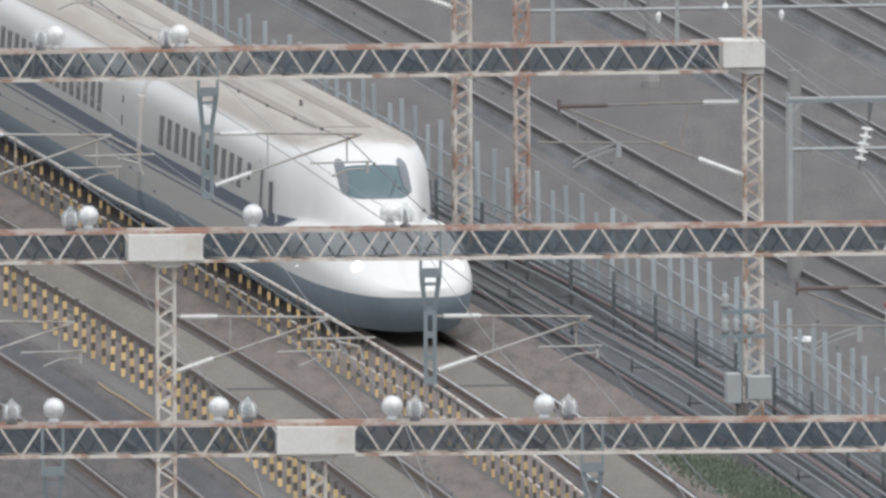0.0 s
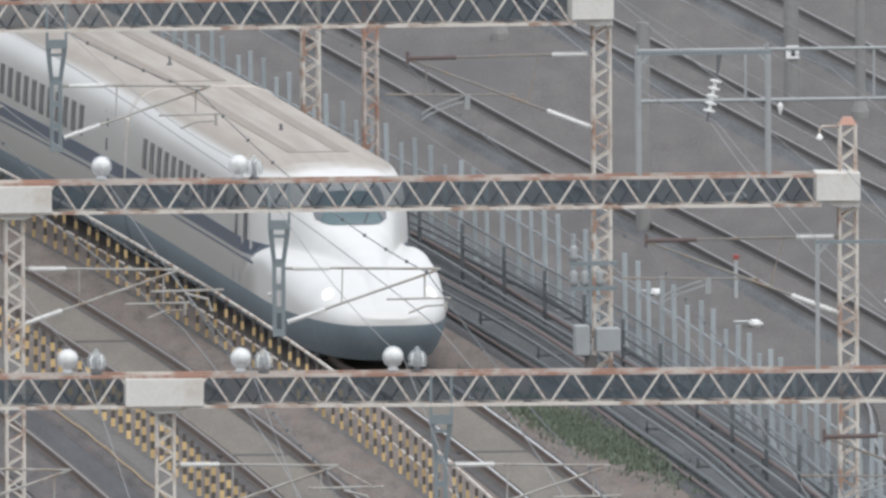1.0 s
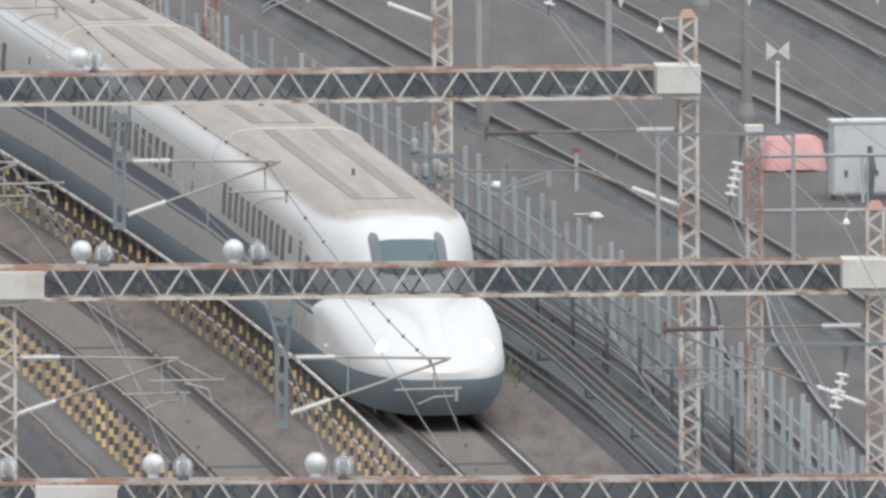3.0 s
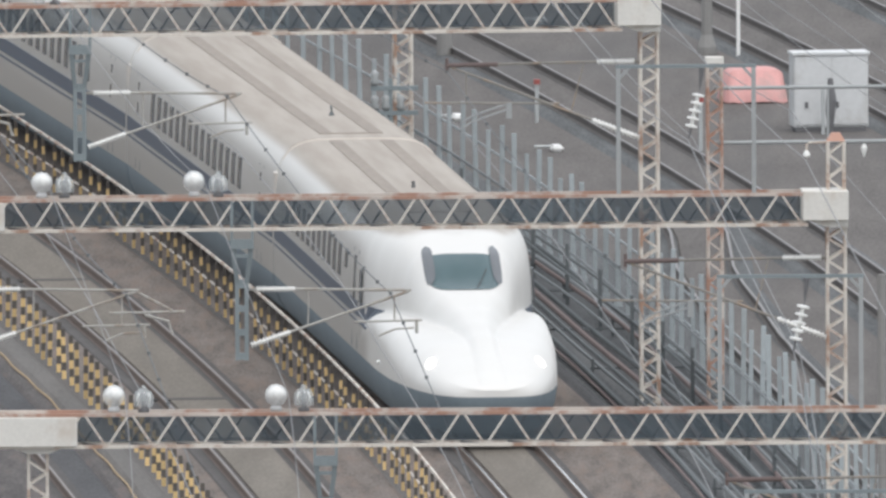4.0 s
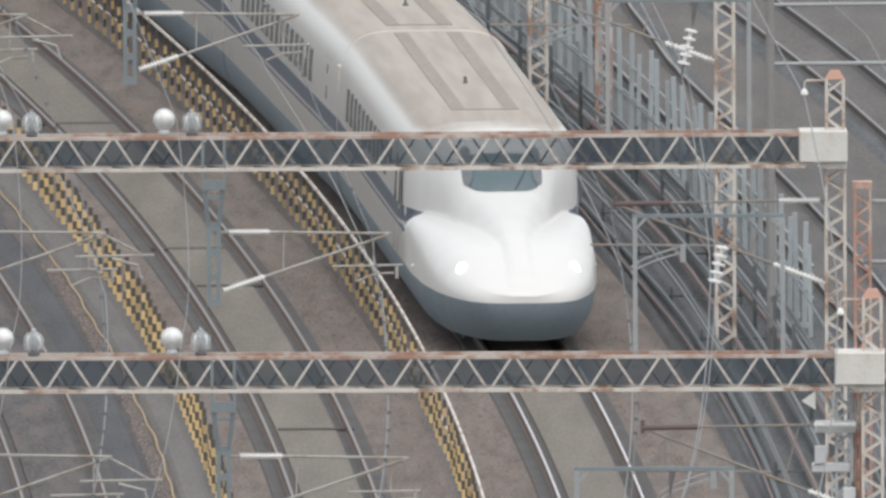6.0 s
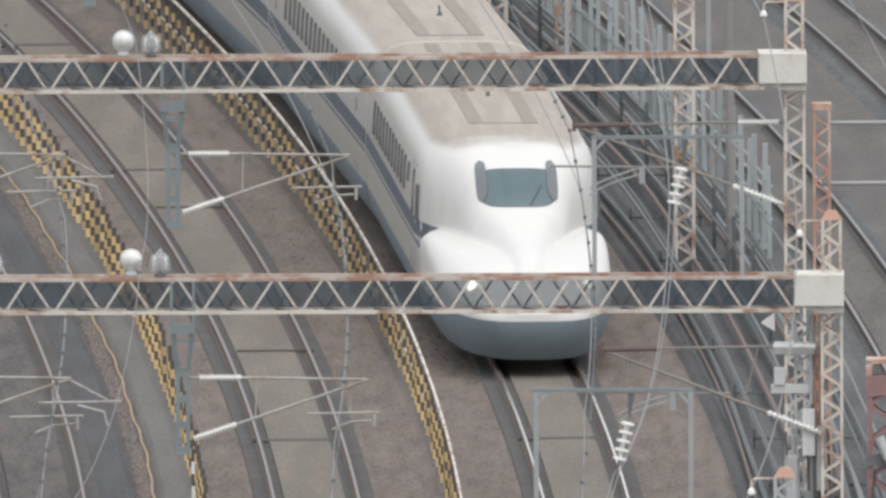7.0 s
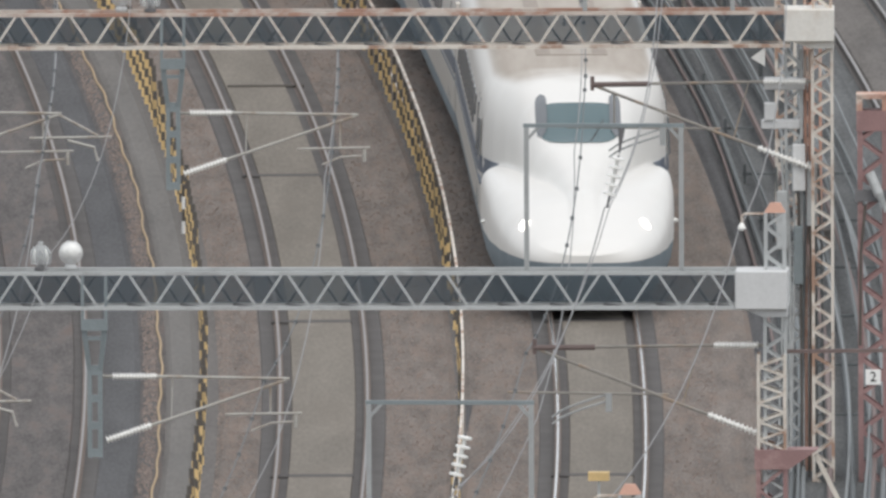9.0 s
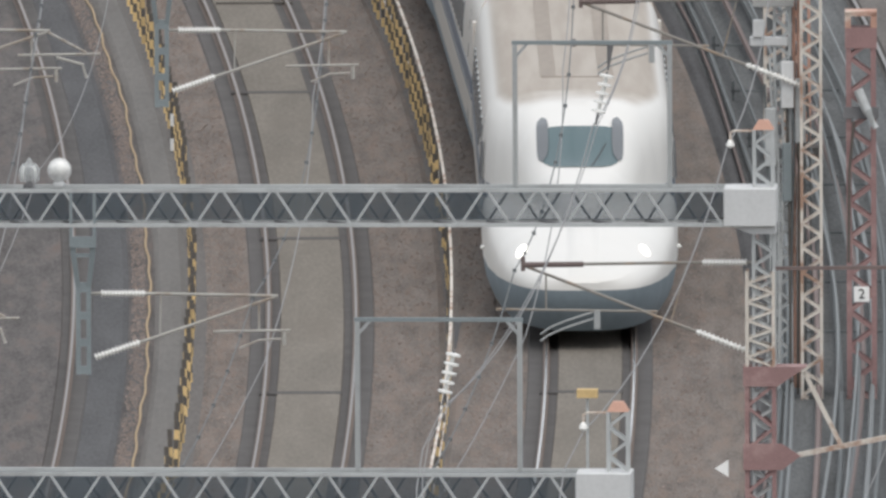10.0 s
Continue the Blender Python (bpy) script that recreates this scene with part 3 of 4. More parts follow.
def build_gantries():
    old = (M_CREAM, M_RUSTY, M_BOX, M_CREAM)
    fresh = (M_GREY_STEEL, M_GREY_STEEL, M_BOX_GREY, M_GREY_STEEL)
    meshes = globe_mesh(), bell_mesh()
    usual = ((-8.17, -7.68), (-11.05, -10.52), (-14.1, -13.64), (-17.55, -17.1))
    a = build_gantry(line_pose(182.2, -0.07, 0.05), old)
    a["label"] = "cream lattice gantry with rust-streaked top chord over the tracks"
    for y, off, lift, pairs in ((136.4, -0.08, 0.02, ((-8.07, -7.77), (-10.72, None), (-13.9, -14.25), (-17.2, -17.5))), (90.6, 0.03, 0.02, ((-8.18, -7.73), (-11.0, -10.58), (-14.21, -13.68), (-17.27, -18.05))),
                                (44.0, 0.0, 0.0, usual), (0.0, 0.05, 0.0, usual), (228.0, 0.3, 0.0, usual)):
        add_insulators(copy_thing(a, line_pose(y, off, lift)), meshes, pairs)
    add_insulators(a, meshes, ((-7.85, -8.12), (-10.35, -10.65), (-14.0, -13.6)))
    b = build_gantry(line_pose(-47.2, 0.06, 0.0), fresh, P=0.859)
    b["label"] = "grey galvanised lattice gantry over the tracks"
    add_insulators(copy_thing(b, line_pose(-94.0)), meshes, usual)
    add_insulators(b, meshes, ((-7.68, -8.17), (-10.58, -11.07)))


# ---- the train ----
def table(s, rows):
    for (a, va), (b, vb) in zip(rows, rows[1:]):
        if s <= b:
            f = max(0.0, (s - a) / (b - a))
            return va + (vb - va) * (f * f * (3 - 2 * f) * 0.35 + f * 0.65)
    return rows[-1][1]


HALF = [(0, 0.3), (0.01, 0.4), (0.03, 0.5), (0.08, 0.63), (0.2, 0.8), (0.5, 0.98), (1.0, 1.15), (1.8, 1.33), (2.8, 1.48), (4.5, 1.62), (6.5, 1.68), (30, 1.68)]
HOOD = [(0, 1.0), (0.05, 1.1), (0.3, 1.25), (1.0, 1.5), (2.5, 1.83), (3.5, 1.95), (4.5, 2.02), (5.5, 2.04), (6.5, 2.03), (7.4, 2.0), (8.2, 1.95), (9.0, 1.85), (9.8, 1.6), (10.6, 1.2), (11.2, 1.0), (30, 1.0)]
HOOD_P = [(0, 2.3), (1.5, 2.5), (3.5, 3.0), (5.5, 4.5), (7.5, 7.0), (30, 7.0)]
CAB_W = [(0, 0.28), (2.0, 0.3), (3.0, 0.36), (4.0, 0.5), (4.8, 0.67), (5.6, 0.86), (6.3, 0.98), (7.2, 1.14), (8.0, 1.32), (8.8, 1.5), (9.6, 1.62), (10.4, 1.68), (30, 1.68)]
CAB_Z = [(0, 0.9), (0.3, 1.1), (1.5, 1.55), (2.5, 1.86), (3.5, 2.1), (4.5, 2.3), (5.6, 2.55), (7.1, 3.2), (8.2, 3.47), (9.5, 3.58), (10.7, 3.6), (30, 3.6)]
CAB_P = [(0, 2.0), (3, 2.6), (4.5, 3.4), (6, 4.2), (8, 4.4), (9.2, 4.8), (10.4, 5.2), (30, 5.2)]
BLEND = [(0, 0.5), (2.4, 0.45), (3.4, 0.38), (4.4, 0.28), (5.2, 0.18), (6.2, 0.1), (7, 0.07), (30, 0.05)]


def hull_z(s, x):
    """Height of the leading car's skin above the rail, s metres behind the tip and x off its middle."""
    w = table(s, HALF)
    u = min(1.0, abs(x) / w)
    dip = 0.14 * min(1.0, max(0.0, (s - 2.5) / 2.5)) * min(1.0, max(0.0, (9.5 - s) / 1.5))
    hp = table(s, HOOD_P)
    hood = 0.95 + (table(s, HOOD) - 0.95 + dip * (u * u - 0.75)) * (1 - u ** hp) ** (1 / hp)
    cw, cp = table(s, CAB_W), table(s, CAB_P)
    v = min(1.0, abs(x) / cw)
    cab = 0.95 + (table(s, CAB_Z) - 0.95) * (1 - v ** cp) ** (1 / cp)
    k = table(s, BLEND)
    d = max(0.0, 1 - abs(hood - cab) / k)
    return max(hood, cab) + k * d * d / 4 * min(1.0, 6 * (1 - u))


def side_x(z):
    """Half-width of the plain body at a height."""
    q = max(0.0, min(0.999, (z - 0.95) / 2.65))
    return 1.68 * (1 - q ** 5.2) ** (1 / 5.2)


def body_rings(stations, nose):
    """Rings of (x, z) from skirt to skirt over the roof, even steps along the skin."""
    rings = []
    n, fine = (108, 900) if nose else (56, 56)
    for s in stations:
        w = table(s, HALF) if nose else 1.68
        raw = []
        for i in range(fine + 1):
            c = math.cos(math.pi * i / fine)
            x = -w * math.copysign(abs(c) ** 0.42, c)
            z = hull_z(s, x) if nose else 0.95 + 2.65 * max(0.0, 1 - (abs(x) / 1.68) ** 5.2) ** (1 / 5.2)
            raw.append((x, z))
        ring = raw
        if nose:
            run = [0.0]
            for p, q in zip(raw, raw[1:]):
                run.append(run[-1] + math.dist(p, q))
            ring, k = [], 0
            for i in range(n + 1):
                d = run[-1] * i / n
                while k < fine - 1 and run[k + 1] < d:
                    k += 1
                f = (d - run[k]) / max(1e-9, run[k + 1] - run[k])
                ring.append(tuple(a + (b - a) * min(1.0, f) for a, b in zip(raw[k], raw[k + 1])))
        deep = [(min(w * i, j), z) for i, j, z in ((0.02, 0.02, 0.8), (0.06, 0.05, 0.62), (0.15, 0.13, 0.42), (0.3, 0.26, 0.22))]
        ring = [*((-w + i, z) for i, z in reversed(deep)), *ring, *((w - i, z) for i, z in deep)]
        rings.append(ring)
    return rings


def build_body(t, stations, nose, skin):
    bm = bmesh.new()
    tuck = lambda s, z: max(0.0, 1 - s / 2.5) * max(0.0, 0.93 - z) ** 2 * 0.8 if nose else 0.0
    rings = [[bm.verts.new((x, s + tuck(s, z), z)) for x, z in r] for s, r in zip(stations, body_rings(stations, nose))]
    n = len(rings[0])
    for p, q in zip(rings, rings[1:]):
        for k in range(n - 1):
            f = bm.faces.new((p[k], q[k], q[k + 1], p[k + 1]))
            c = f.calc_center_median()
            f.material_index = 1 if c.z < 0.93 else 0
    for k in range(n // 2):
        r = rings[0]
        quad = (r[k], r[k + 1], r[n - 2 - k], r[n - 1 - k])
        if len(set(quad)) == 4:
            f = bm.faces.new(quad)
            f.material_index = 1 if f.calc_center_median().z < 0.93 else 0
    bm.faces.new(rings[-1]).material_index = 1
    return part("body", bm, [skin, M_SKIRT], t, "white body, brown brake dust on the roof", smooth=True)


def hull_x(s, z):
    """Half-width of the leading car's skin at a height."""
    lo, hi = 0.0, table(s, HALF)
    for _ in range(22):
        mid = (lo + hi) / 2
        lo, hi = (mid, hi) if hull_z(s, mid) >= z else (lo, mid)
    return lo


def strip(bm, s0, s1, z0, z1, side, proud=0.008, taper=0.0, skin=None):
    """A thin panel laid on the body's side."""
    width = skin or (lambda s, z: side_x(z))
    n = 14 if skin else 1
    rows = []
    for i in range(n + 1):
        f = i / n
        a = s0 + taper + (s1 - s0 - taper) * f * f if skin else s0 + (s1 - s0) * f
        b = s0 + (s1 - s0) * f * f if skin else a
        pts = [(side * (width(a, z0) + proud), a, z0), (side * (width(b, z1) + proud), b, z1)]
        pts += [(p[0] - side * 0.04, p[1], p[2]) for p in reversed(pts)]
        rows.append([bm.verts.new(p) for p in pts])
    for p, q in zip(rows, rows[1:]):
        for k in range(4):
            bm.faces.new((p[k], q[k], q[(k + 1) % 4], p[(k + 1) % 4]))
    bm.faces.new(rows[0][::-1])
    bm.faces.new(rows[-1])


def patch(bm, s0, s1, x0, x1, proud, ns, nx, shape=None):
    """A skin patch that follows the leading car's surface."""
    grid = []
    for i in range(ns + 1):
        row = []
        for j in range(nx + 1):
            s, x = s0 + (s1 - s0) * i / ns, x0 + (x1 - x0) * j / nx
            if shape:
                s, x = shape(i / ns, j / nx)
            row.append(bm.verts.new((x, s, hull_z(s, x) + proud)))
        grid.append(row)
    for a, b in zip(grid, grid[1:]):
        for j in range(nx):
            bm.faces.new((a[j], a[j + 1], b[j + 1], b[j]))


def windows(t, first, last, pitch=1.14):
    for side in (-1, 1):
        bm = bmesh.new()
        strip(bm, -0.24, 0.24, 2.14, 2.76, side, 0.03)
        me = mesh_of("window", bm, M_SIDE_GLASS)
        s = first
        while s < last:
            piece("window", me, t, Matrix.Translation((0, s, 0)))
            s += pitch


def running_gear(t, s_list):
    for s in s_list:
        bm = bmesh.new()
        box(bm, (-1.2, s - 1.7, 0.12), (1.2, s + 1.7, 0.5))
        for d in (-1.25, 1.25):
            for x in (-0.75, 0.75):
                tube(bm, [(x - 0.06, s + d, 0.2), (x + 0.06, s + d, 0.2)], 0.43, 14)
        part("bogie", bm, M_DARK_STEEL, t, "shaded wheels and bogie frame")


def roof_detail(t, s0, s1):
    for x in (-0.5, 0.5):
        bm = bmesh.new()
        box(bm, (x - 0.13, s0, 3.57), (x + 0.13, s1, 3.61))
        part("roof_band", bm, M_ROOF_DARK, t, "sooty band along the roof")
    bm = bmesh.new()
    box(bm, (-0.62, s0 - 0.08, 3.57), (0.62, s0, 3.614))
    part("roof_seam", bm, M_ROOF_DARK, t)
    for s in (s1 + 0.35,):
        bm = bmesh.new()
        pts = [(1.5 * math.cos(math.pi * i / 24), s, 0.95 + 2.655 * max(0.0, 1 - abs(1.5 * math.cos(math.pi * i / 24) / 1.68) ** 5.2) ** (1 / 5.2)) for i in range(25)]
        tube(bm, pts, 0.02)
        part("roof_rim", bm, M_ROOF, t)


def build_front_car():
    t = thing("train_car", "white high-speed train's leading car with long nose and lit headlights", "train", "cars of the train")
    st = [0, 0.005, 0.015, 0.035, 0.08, 0.16, 0.28, 0.45, 0.7, 1.0, 1.35] + [1.7 + 0.1 * i for i in range(94)] + [11.5, 13, 15, 17, 19, 21, 23, 25, 27, 28.7, 28.96]
    build_body(t, st, True, M_SKIN)
    bm = bmesh.new()
    def pane(a, b):
        q = 2 * b - 1
        return 5.58 + 1.32 * a + 0.6 * q ** 4 * (1 - a), q * (0.72 - 0.07 * a)

    patch(bm, 0, 0, 0, 0, 0.014, 10, 14, pane)
    part("windscreen", bm, M_GLASS, t, "dark teal curved windscreen", smooth=True)
    bm = bmesh.new()
    patch(bm, 0, 0, 0, 0, 0.018, 4, 1, lambda a, b: (5.62 + 0.75 * a, 0.18 + 0.25 * a + 0.025 * b))
    part("wiper", bm, M_INK, t)
    for side in (-1, 1):
        bm = bmesh.new()

        def ear(a, b):
            round_off = (1 - abs(2 * a - 1) ** 4) ** 0.5
            return 5.98 + 1.42 * a, side * (0.645 + 0.01 * a + 0.1 * round_off * (b - 0.5) * 2)

        patch(bm, 0, 0, 0, 0, 0.03, 12, 6, ear)
        part("side_windscreen", bm, M_SIDE_GLASS, t, "dark corner window of the cab", smooth=True)
        bm = bmesh.new()
        patch(bm, 0, 0, 0, 0, 0.018, 8, 8, lambda a, b: (1.75 + 0.2 * (2 * a - 1) * math.sqrt(1 - 0.5 * (2 * b - 1) ** 2), side * (1.06 + 0.09 * (2 * b - 1) * math.sqrt(1 - 0.5 * (2 * a - 1) ** 2))))
        part("headlight", bm, M_LAMP if side < 0 else M_LAMP_DIM, t, "lit headlight", smooth=True)
        bm = bmesh.new()
        tube(bm, [(side * 1.64, 6.0, 1.14), (side * 1.7, 5.98, 1.14), (side * 1.73, 5.96, 1.14)], 0.035, 8, 0, [0.04, 0.04, 0.02])
        part("side_lamp", bm, M_PORCELAIN, t, "small white side lamp")
        bm = bmesh.new()
        strip(bm, 8.2, 28.8, 1.66, 1.95, side, 0.014, taper=0.8, skin=hull_x)
        part("blue_stripe", bm, M_BLUE, t, "dark blue stripe below the windows")
        bm = bmesh.new()
        strip(bm, 8.8, 28.8, 1.54, 1.58, side, 0.014)
        part("blue_line", bm, M_BLUE, t)
        bm = bmesh.new()
        strip(bm, 11.1, 11.35, 1.95, 2.78, side, 0.03)
        part("door_window", bm, M_SIDE_GLASS, t)
        bm = bmesh.new()
        strip(bm, 9.9, 10.05, 1.95, 2.6, side, 0.03)
        part("cab_window", bm, M_SIDE_GLASS, t)
        bm = bmesh.new()
        strip(bm, 12.9, 13.25, 2.4, 2.75, side, 0.03)
        part("small_window", bm, M_SIDE_GLASS, t)
        for s in (10.7, 11.75):
            bm = bmesh.new()
            strip(bm, s, s + 0.03, 1.0, 2.9, side, 0.012)
            part("door_seam", bm, M_SKIRT, t)
    windows(t, 14.5, 26.6)
    roof_detail(t, 11.2, 28.4)
    running_gear(t, (6.6, 24.0))
    bm = bmesh.new()
    tube(bm, [(0, 17.0, 3.58), (0, 17.0, 3.66), (0, 17.05, 3.7)], 0.04)
    part("antenna", bm, M_DARK_STEEL, t)
    return t


def build_car():
    t = thing("train_car", "white high-speed train car with blue stripe and dusty roof", "train", "cars of the train")
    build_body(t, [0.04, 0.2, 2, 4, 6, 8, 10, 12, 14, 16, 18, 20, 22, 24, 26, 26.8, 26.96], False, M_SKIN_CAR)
    for side in (-1, 1):
        bm = bmesh.new()
        strip(bm, 0.2, 26.8, 1.66, 1.95, side, 0.016)
        part("blue_stripe", bm, M_BLUE, t, "dark blue stripe below the windows")
        bm = bmesh.new()
        strip(bm, 0.2, 26.8, 1.54, 1.58, side, 0.014)
        part("blue_line", bm, M_BLUE, t)
        for s in (2.2, 24.6):
            for name, a, z, lo, hi, mat in (("door_seam", s, s + 0.03, 1.0, 2.9, M_SKIRT), ("door_seam", s + 0.75, s + 0.78, 1.0, 2.9, M_SKIRT), ("door_window", s + 0.25, s + 0.5, 2.1, 2.75, M_SIDE_GLASS)):
                bm = bmesh.new()
                strip(bm, a, z, lo, hi, side, 0.008)
                part(name, bm, mat, t)
    bm = bmesh.new()
    tube(bm, [(0.1, 5.6, 3.58), (0.1, 5.6, 3.63), (0.1, 5.62, 3.74), (0.1, 5.7, 3.78)], 0.05, 6, 0, [0.07, 0.05, 0.025, 0.02])
    part("antenna", bm, M_PIPE_GREY, t)
    windows(t, 6.2, 22.6)
    roof_detail(t, 1.2, 26.2)
    running_gear(t, (3.8, 23.2))
    bm = bmesh.new()
    box(bm, (-1.66, -0.2, 0.8), (1.66, 0.2, 3.5))
    bmesh.ops.bevel(bm, geom=[e for e in bm.edges if abs(e.verts[0].co.y - e.verts[1].co.y) > 0.3], offset=0.55, segments=4, affect="EDGES")
    part("gangway", bm, M_SIDE_DUST, t, "pale smooth cover between two cars")
    return t


TRAIN = []


def build_train():
    TRAIN.append((build_front_car(), 0.0, 29.0))
    car = build_car()
    TRAIN.append((car, 29.0, 27.0))
    for i in range(1, 6):
        TRAIN.append((copy_thing(car, Matrix.Identity(4)), 29.0 + 27.0 * i, 27.0))


def nose_y(t):
    return 211.3 - 5.6 - 19.3 * t - 0.05 * t * t


def at_arc(y, dist):
    """The place on the line, dist metres behind y."""
    n = max(1, int(dist / 2))
    for _ in range(n):
        y += dist / n / math.hypot(1, line_slope(y))
    return y


def motions():
    for ob, gap, length in TRAIN:
        rows = []
        for i in range(21):
            t = i * 0.5
            y0 = at_arc(nose_y(t), gap + 3.5)
            y1 = at_arc(y0, length - 7.5)
            a, b = Vector((line_x(y0) - 0.13, y0, 0.22)), Vector((line_x(y1) - 0.13, y1, 0.22))
            d = (b - a).normalized()
            p = a - d * 3.5
            rows.append((t, pose(p.x, p.y, p.z, 0, 0, math.degrees(math.atan2(-d.x, d.y)))))
        walk(ob, rows)


build_ground()
for off, label, top in ((0.0, "express line with shiny rails on a sandy bed", M_RAIL_TOP), (-4.78, "running line with dull rails on a sandy bed", M_RAIL_DULL), (-9.65, "outer running line with dull rails on dark ballast", M_RAIL_DULL), (-14.4, "far running line with dull rails on dark ballast", M_RAIL_DULL)):
    build_track(off, label, top, bed=M_OUTER if off < -9 else None)
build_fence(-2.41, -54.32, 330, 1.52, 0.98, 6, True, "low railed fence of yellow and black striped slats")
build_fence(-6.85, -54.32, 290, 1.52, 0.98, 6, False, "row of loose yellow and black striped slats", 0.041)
build_gantries()
build_train()


# ---- the yard beyond ----
def swept(bm, path, profile, mi=0):
    """Sweeps (offset, height) pairs along rows of (y, offset of the middle)."""
    rings = [[bm.verts.new(on_line(c + o, y, z)) for o, z in profile] for y, c in path]
    n = len(profile)
    for p, q in zip(rings, rings[1:]):
        for k in range(n):
            bm.faces.new((p[k], q[k], q[(k + 1) % n], p[(k + 1) % n])).material_index = mi


def yard_path(rows, step=4.0):
    out, y = [], rows[0][0]
    while y <= rows[-1][0]:
        out.append((y, table(y, rows)))
        y += step
    return out


def build_yard_track(rows, label, lift=0.0):
    t = thing("railway_track", label, "track", "narrow yard tracks", "structure")
    path = yard_path(rows)
    t.location.z = lift
    bm = bmesh.new()
    swept(bm, path, [(-1.0, 0.0), (-0.85, 0.07), (0.85, 0.07), (1.0, 0.0)])
    part("track_bed", bm, M_DARK_BALLAST, t, "dark oily ballast")
    bm = bmesh.new()
    swept(bm, path, [(-0.46, 0.05), (-0.42, 0.1), (0.42, 0.1), (0.46, 0.05)])
    part("four_foot", bm, M_EARTH, t, "grey-brown fill between the rails")
    for s in (-0.567, 0.567):
        bm = bmesh.new()
        swept(bm, path, [(s + o, z + 0.06) for o, z in RAIL])
        part("rail", bm, M_YARD_RAIL, t)
        bm = bmesh.new()
        swept(bm, path, [(s - 0.026, 0.224), (s - 0.026, 0.232), (s + 0.026, 0.232), (s + 0.026, 0.224)])
        part("rail_head", bm, M_RAIL_DULL, t)


def build_post_fence():
    f = thing("post_fence", "grey steel post fence with thin rails beside the cable racks", "fence")
    bm = bmesh.new()
    box(bm, (-0.045, -0.045, 0), (0.045, 0.045, 2.0))
    box(bm, (-0.07, -0.07, 0), (0.07, 0.07, 0.12))
    me = mesh_of("fence_post", bm, M_POST)
    bm = bmesh.new()
    box(bm, (-0.04, -0.04, 0), (0.04, 0.04, 1.75))
    short = mesh_of("fence_post", bm, M_POST)
    y, i = 93.0, 0
    while y < 330:
        piece("fence_post", me if i % 3 else short, f, line_pose(y, 5.5 + random.uniform(-0.03, 0.03), 0.03) @ pose(0, 0, 0, random.uniform(-0.8, 0.8), random.uniform(-1.2, 1.2), 0))
        y += 2.0
        i += 1
    for z in (0.75, 1.35):
        bm = bmesh.new()
        swept(bm, [(93 + 3 * i, 5.56) for i in range(80)], [(-0.015, z), (-0.015, z + 0.03), (0.015, z + 0.03), (0.015, z)])
        part("fence_rail", bm, M_POST, f)
    g = thing("post_fence", "second row of thin grey posts in the rack", "fence")
    bm = bmesh.new()
    box(bm, (-0.035, -0.035, 0), (0.035, 0.035, 1.25))
    me = mesh_of("fence_post", bm, M_PIPE_GREY)
    y = 70.0
    while y < 320:
        piece("fence_post", me, g, line_pose(y, 4.55, 0.03))
        y += 6.1


def build_racks():
    """Cables and pipes on low racks right of the express line."""
    rows = ((3.25, 0.16, 0.05, M_PIPE_GREY), (3.5, 0.3, 0.035, M_PIPE_PALE), (3.42, 0.55, 0.03, M_PIPE_GREY), (3.95, 0.28, 0.055, M_PIPE_RED), (4.2, 0.5, 0.03, M_PIPE_PALE), (4.3, 0.22, 0.05, M_PIPE_GREY),
            (4.55, 0.75, 0.03, M_PIPE_GREY), (4.62, 0.42, 0.045, M_PIPE_RED), (4.85, 0.3, 0.05, M_PIPE_PALE), (4.6, 1.05, 0.022, M_PIPE_PALE), (5.05, 0.6, 0.03, M_PIPE_GREY), (5.25, 0.25, 0.05, M_PIPE_GREY), (5.3, 0.95, 0.025, M_PIPE_PALE), (3.1, 0.11, 0.03, M_PIPE_RED))
    for off, z, r, mat in rows:
        bm = bmesh.new()
        wob = random.uniform(0, 6)
        tube(bm, [on_line(off + 0.05 * math.sin(y * 0.09 + wob), y, z + 0.03 * math.sin(y * 0.21 + wob)) for y in range(-40, 340, 4)], r, 6)
        tagged(part("trackside_pipe", bm, mat), "long red-brown pipe on low racks" if mat is M_PIPE_RED else "long grey cable on low racks", "pipe", "pipes and cables beside the track")
    rack = thing("cable_rack", "row of low dark steel stands under the cables", "rack")
    bm = bmesh.new()
    for x in (-0.95, 0.35):
        box(bm, (x - 0.025, -0.025, 0), (x + 0.025, 0.025, 0.4))
    box(bm, (-1.0, -0.025, 0.2), (0.95, 0.025, 0.24))
    me = mesh_of("rack_stand", bm, M_PIPE_GREY)
    y = 10.0
    while y < 320:
        piece("rack_stand", me, rack, line_pose(y, 4.3, 0.0))
        y += 9.0
    bm = bmesh.new()
    tube(bm, [on_line(-7.6 + 0.02 * math.sin(y * 0.37) + 0.018 * math.sin(y * 1.3), y, 0.07) for y in np.arange(-40, 200, 1.0)], 0.023, 6)
    tagged(part("ground_cable", bm, M_ROPE), "orange cable cover snaking over the ballast", "cable")
    for y in (74.0, 104.0, 131.0):
        bm = bmesh.new()
        tube(bm, [on_line(o, y + 0.2 * math.sin(o), 0.13) for o in (-5.3, -5.0, -4.6, -4.2, -3.9)], 0.03)
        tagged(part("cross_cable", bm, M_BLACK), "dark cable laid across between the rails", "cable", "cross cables")


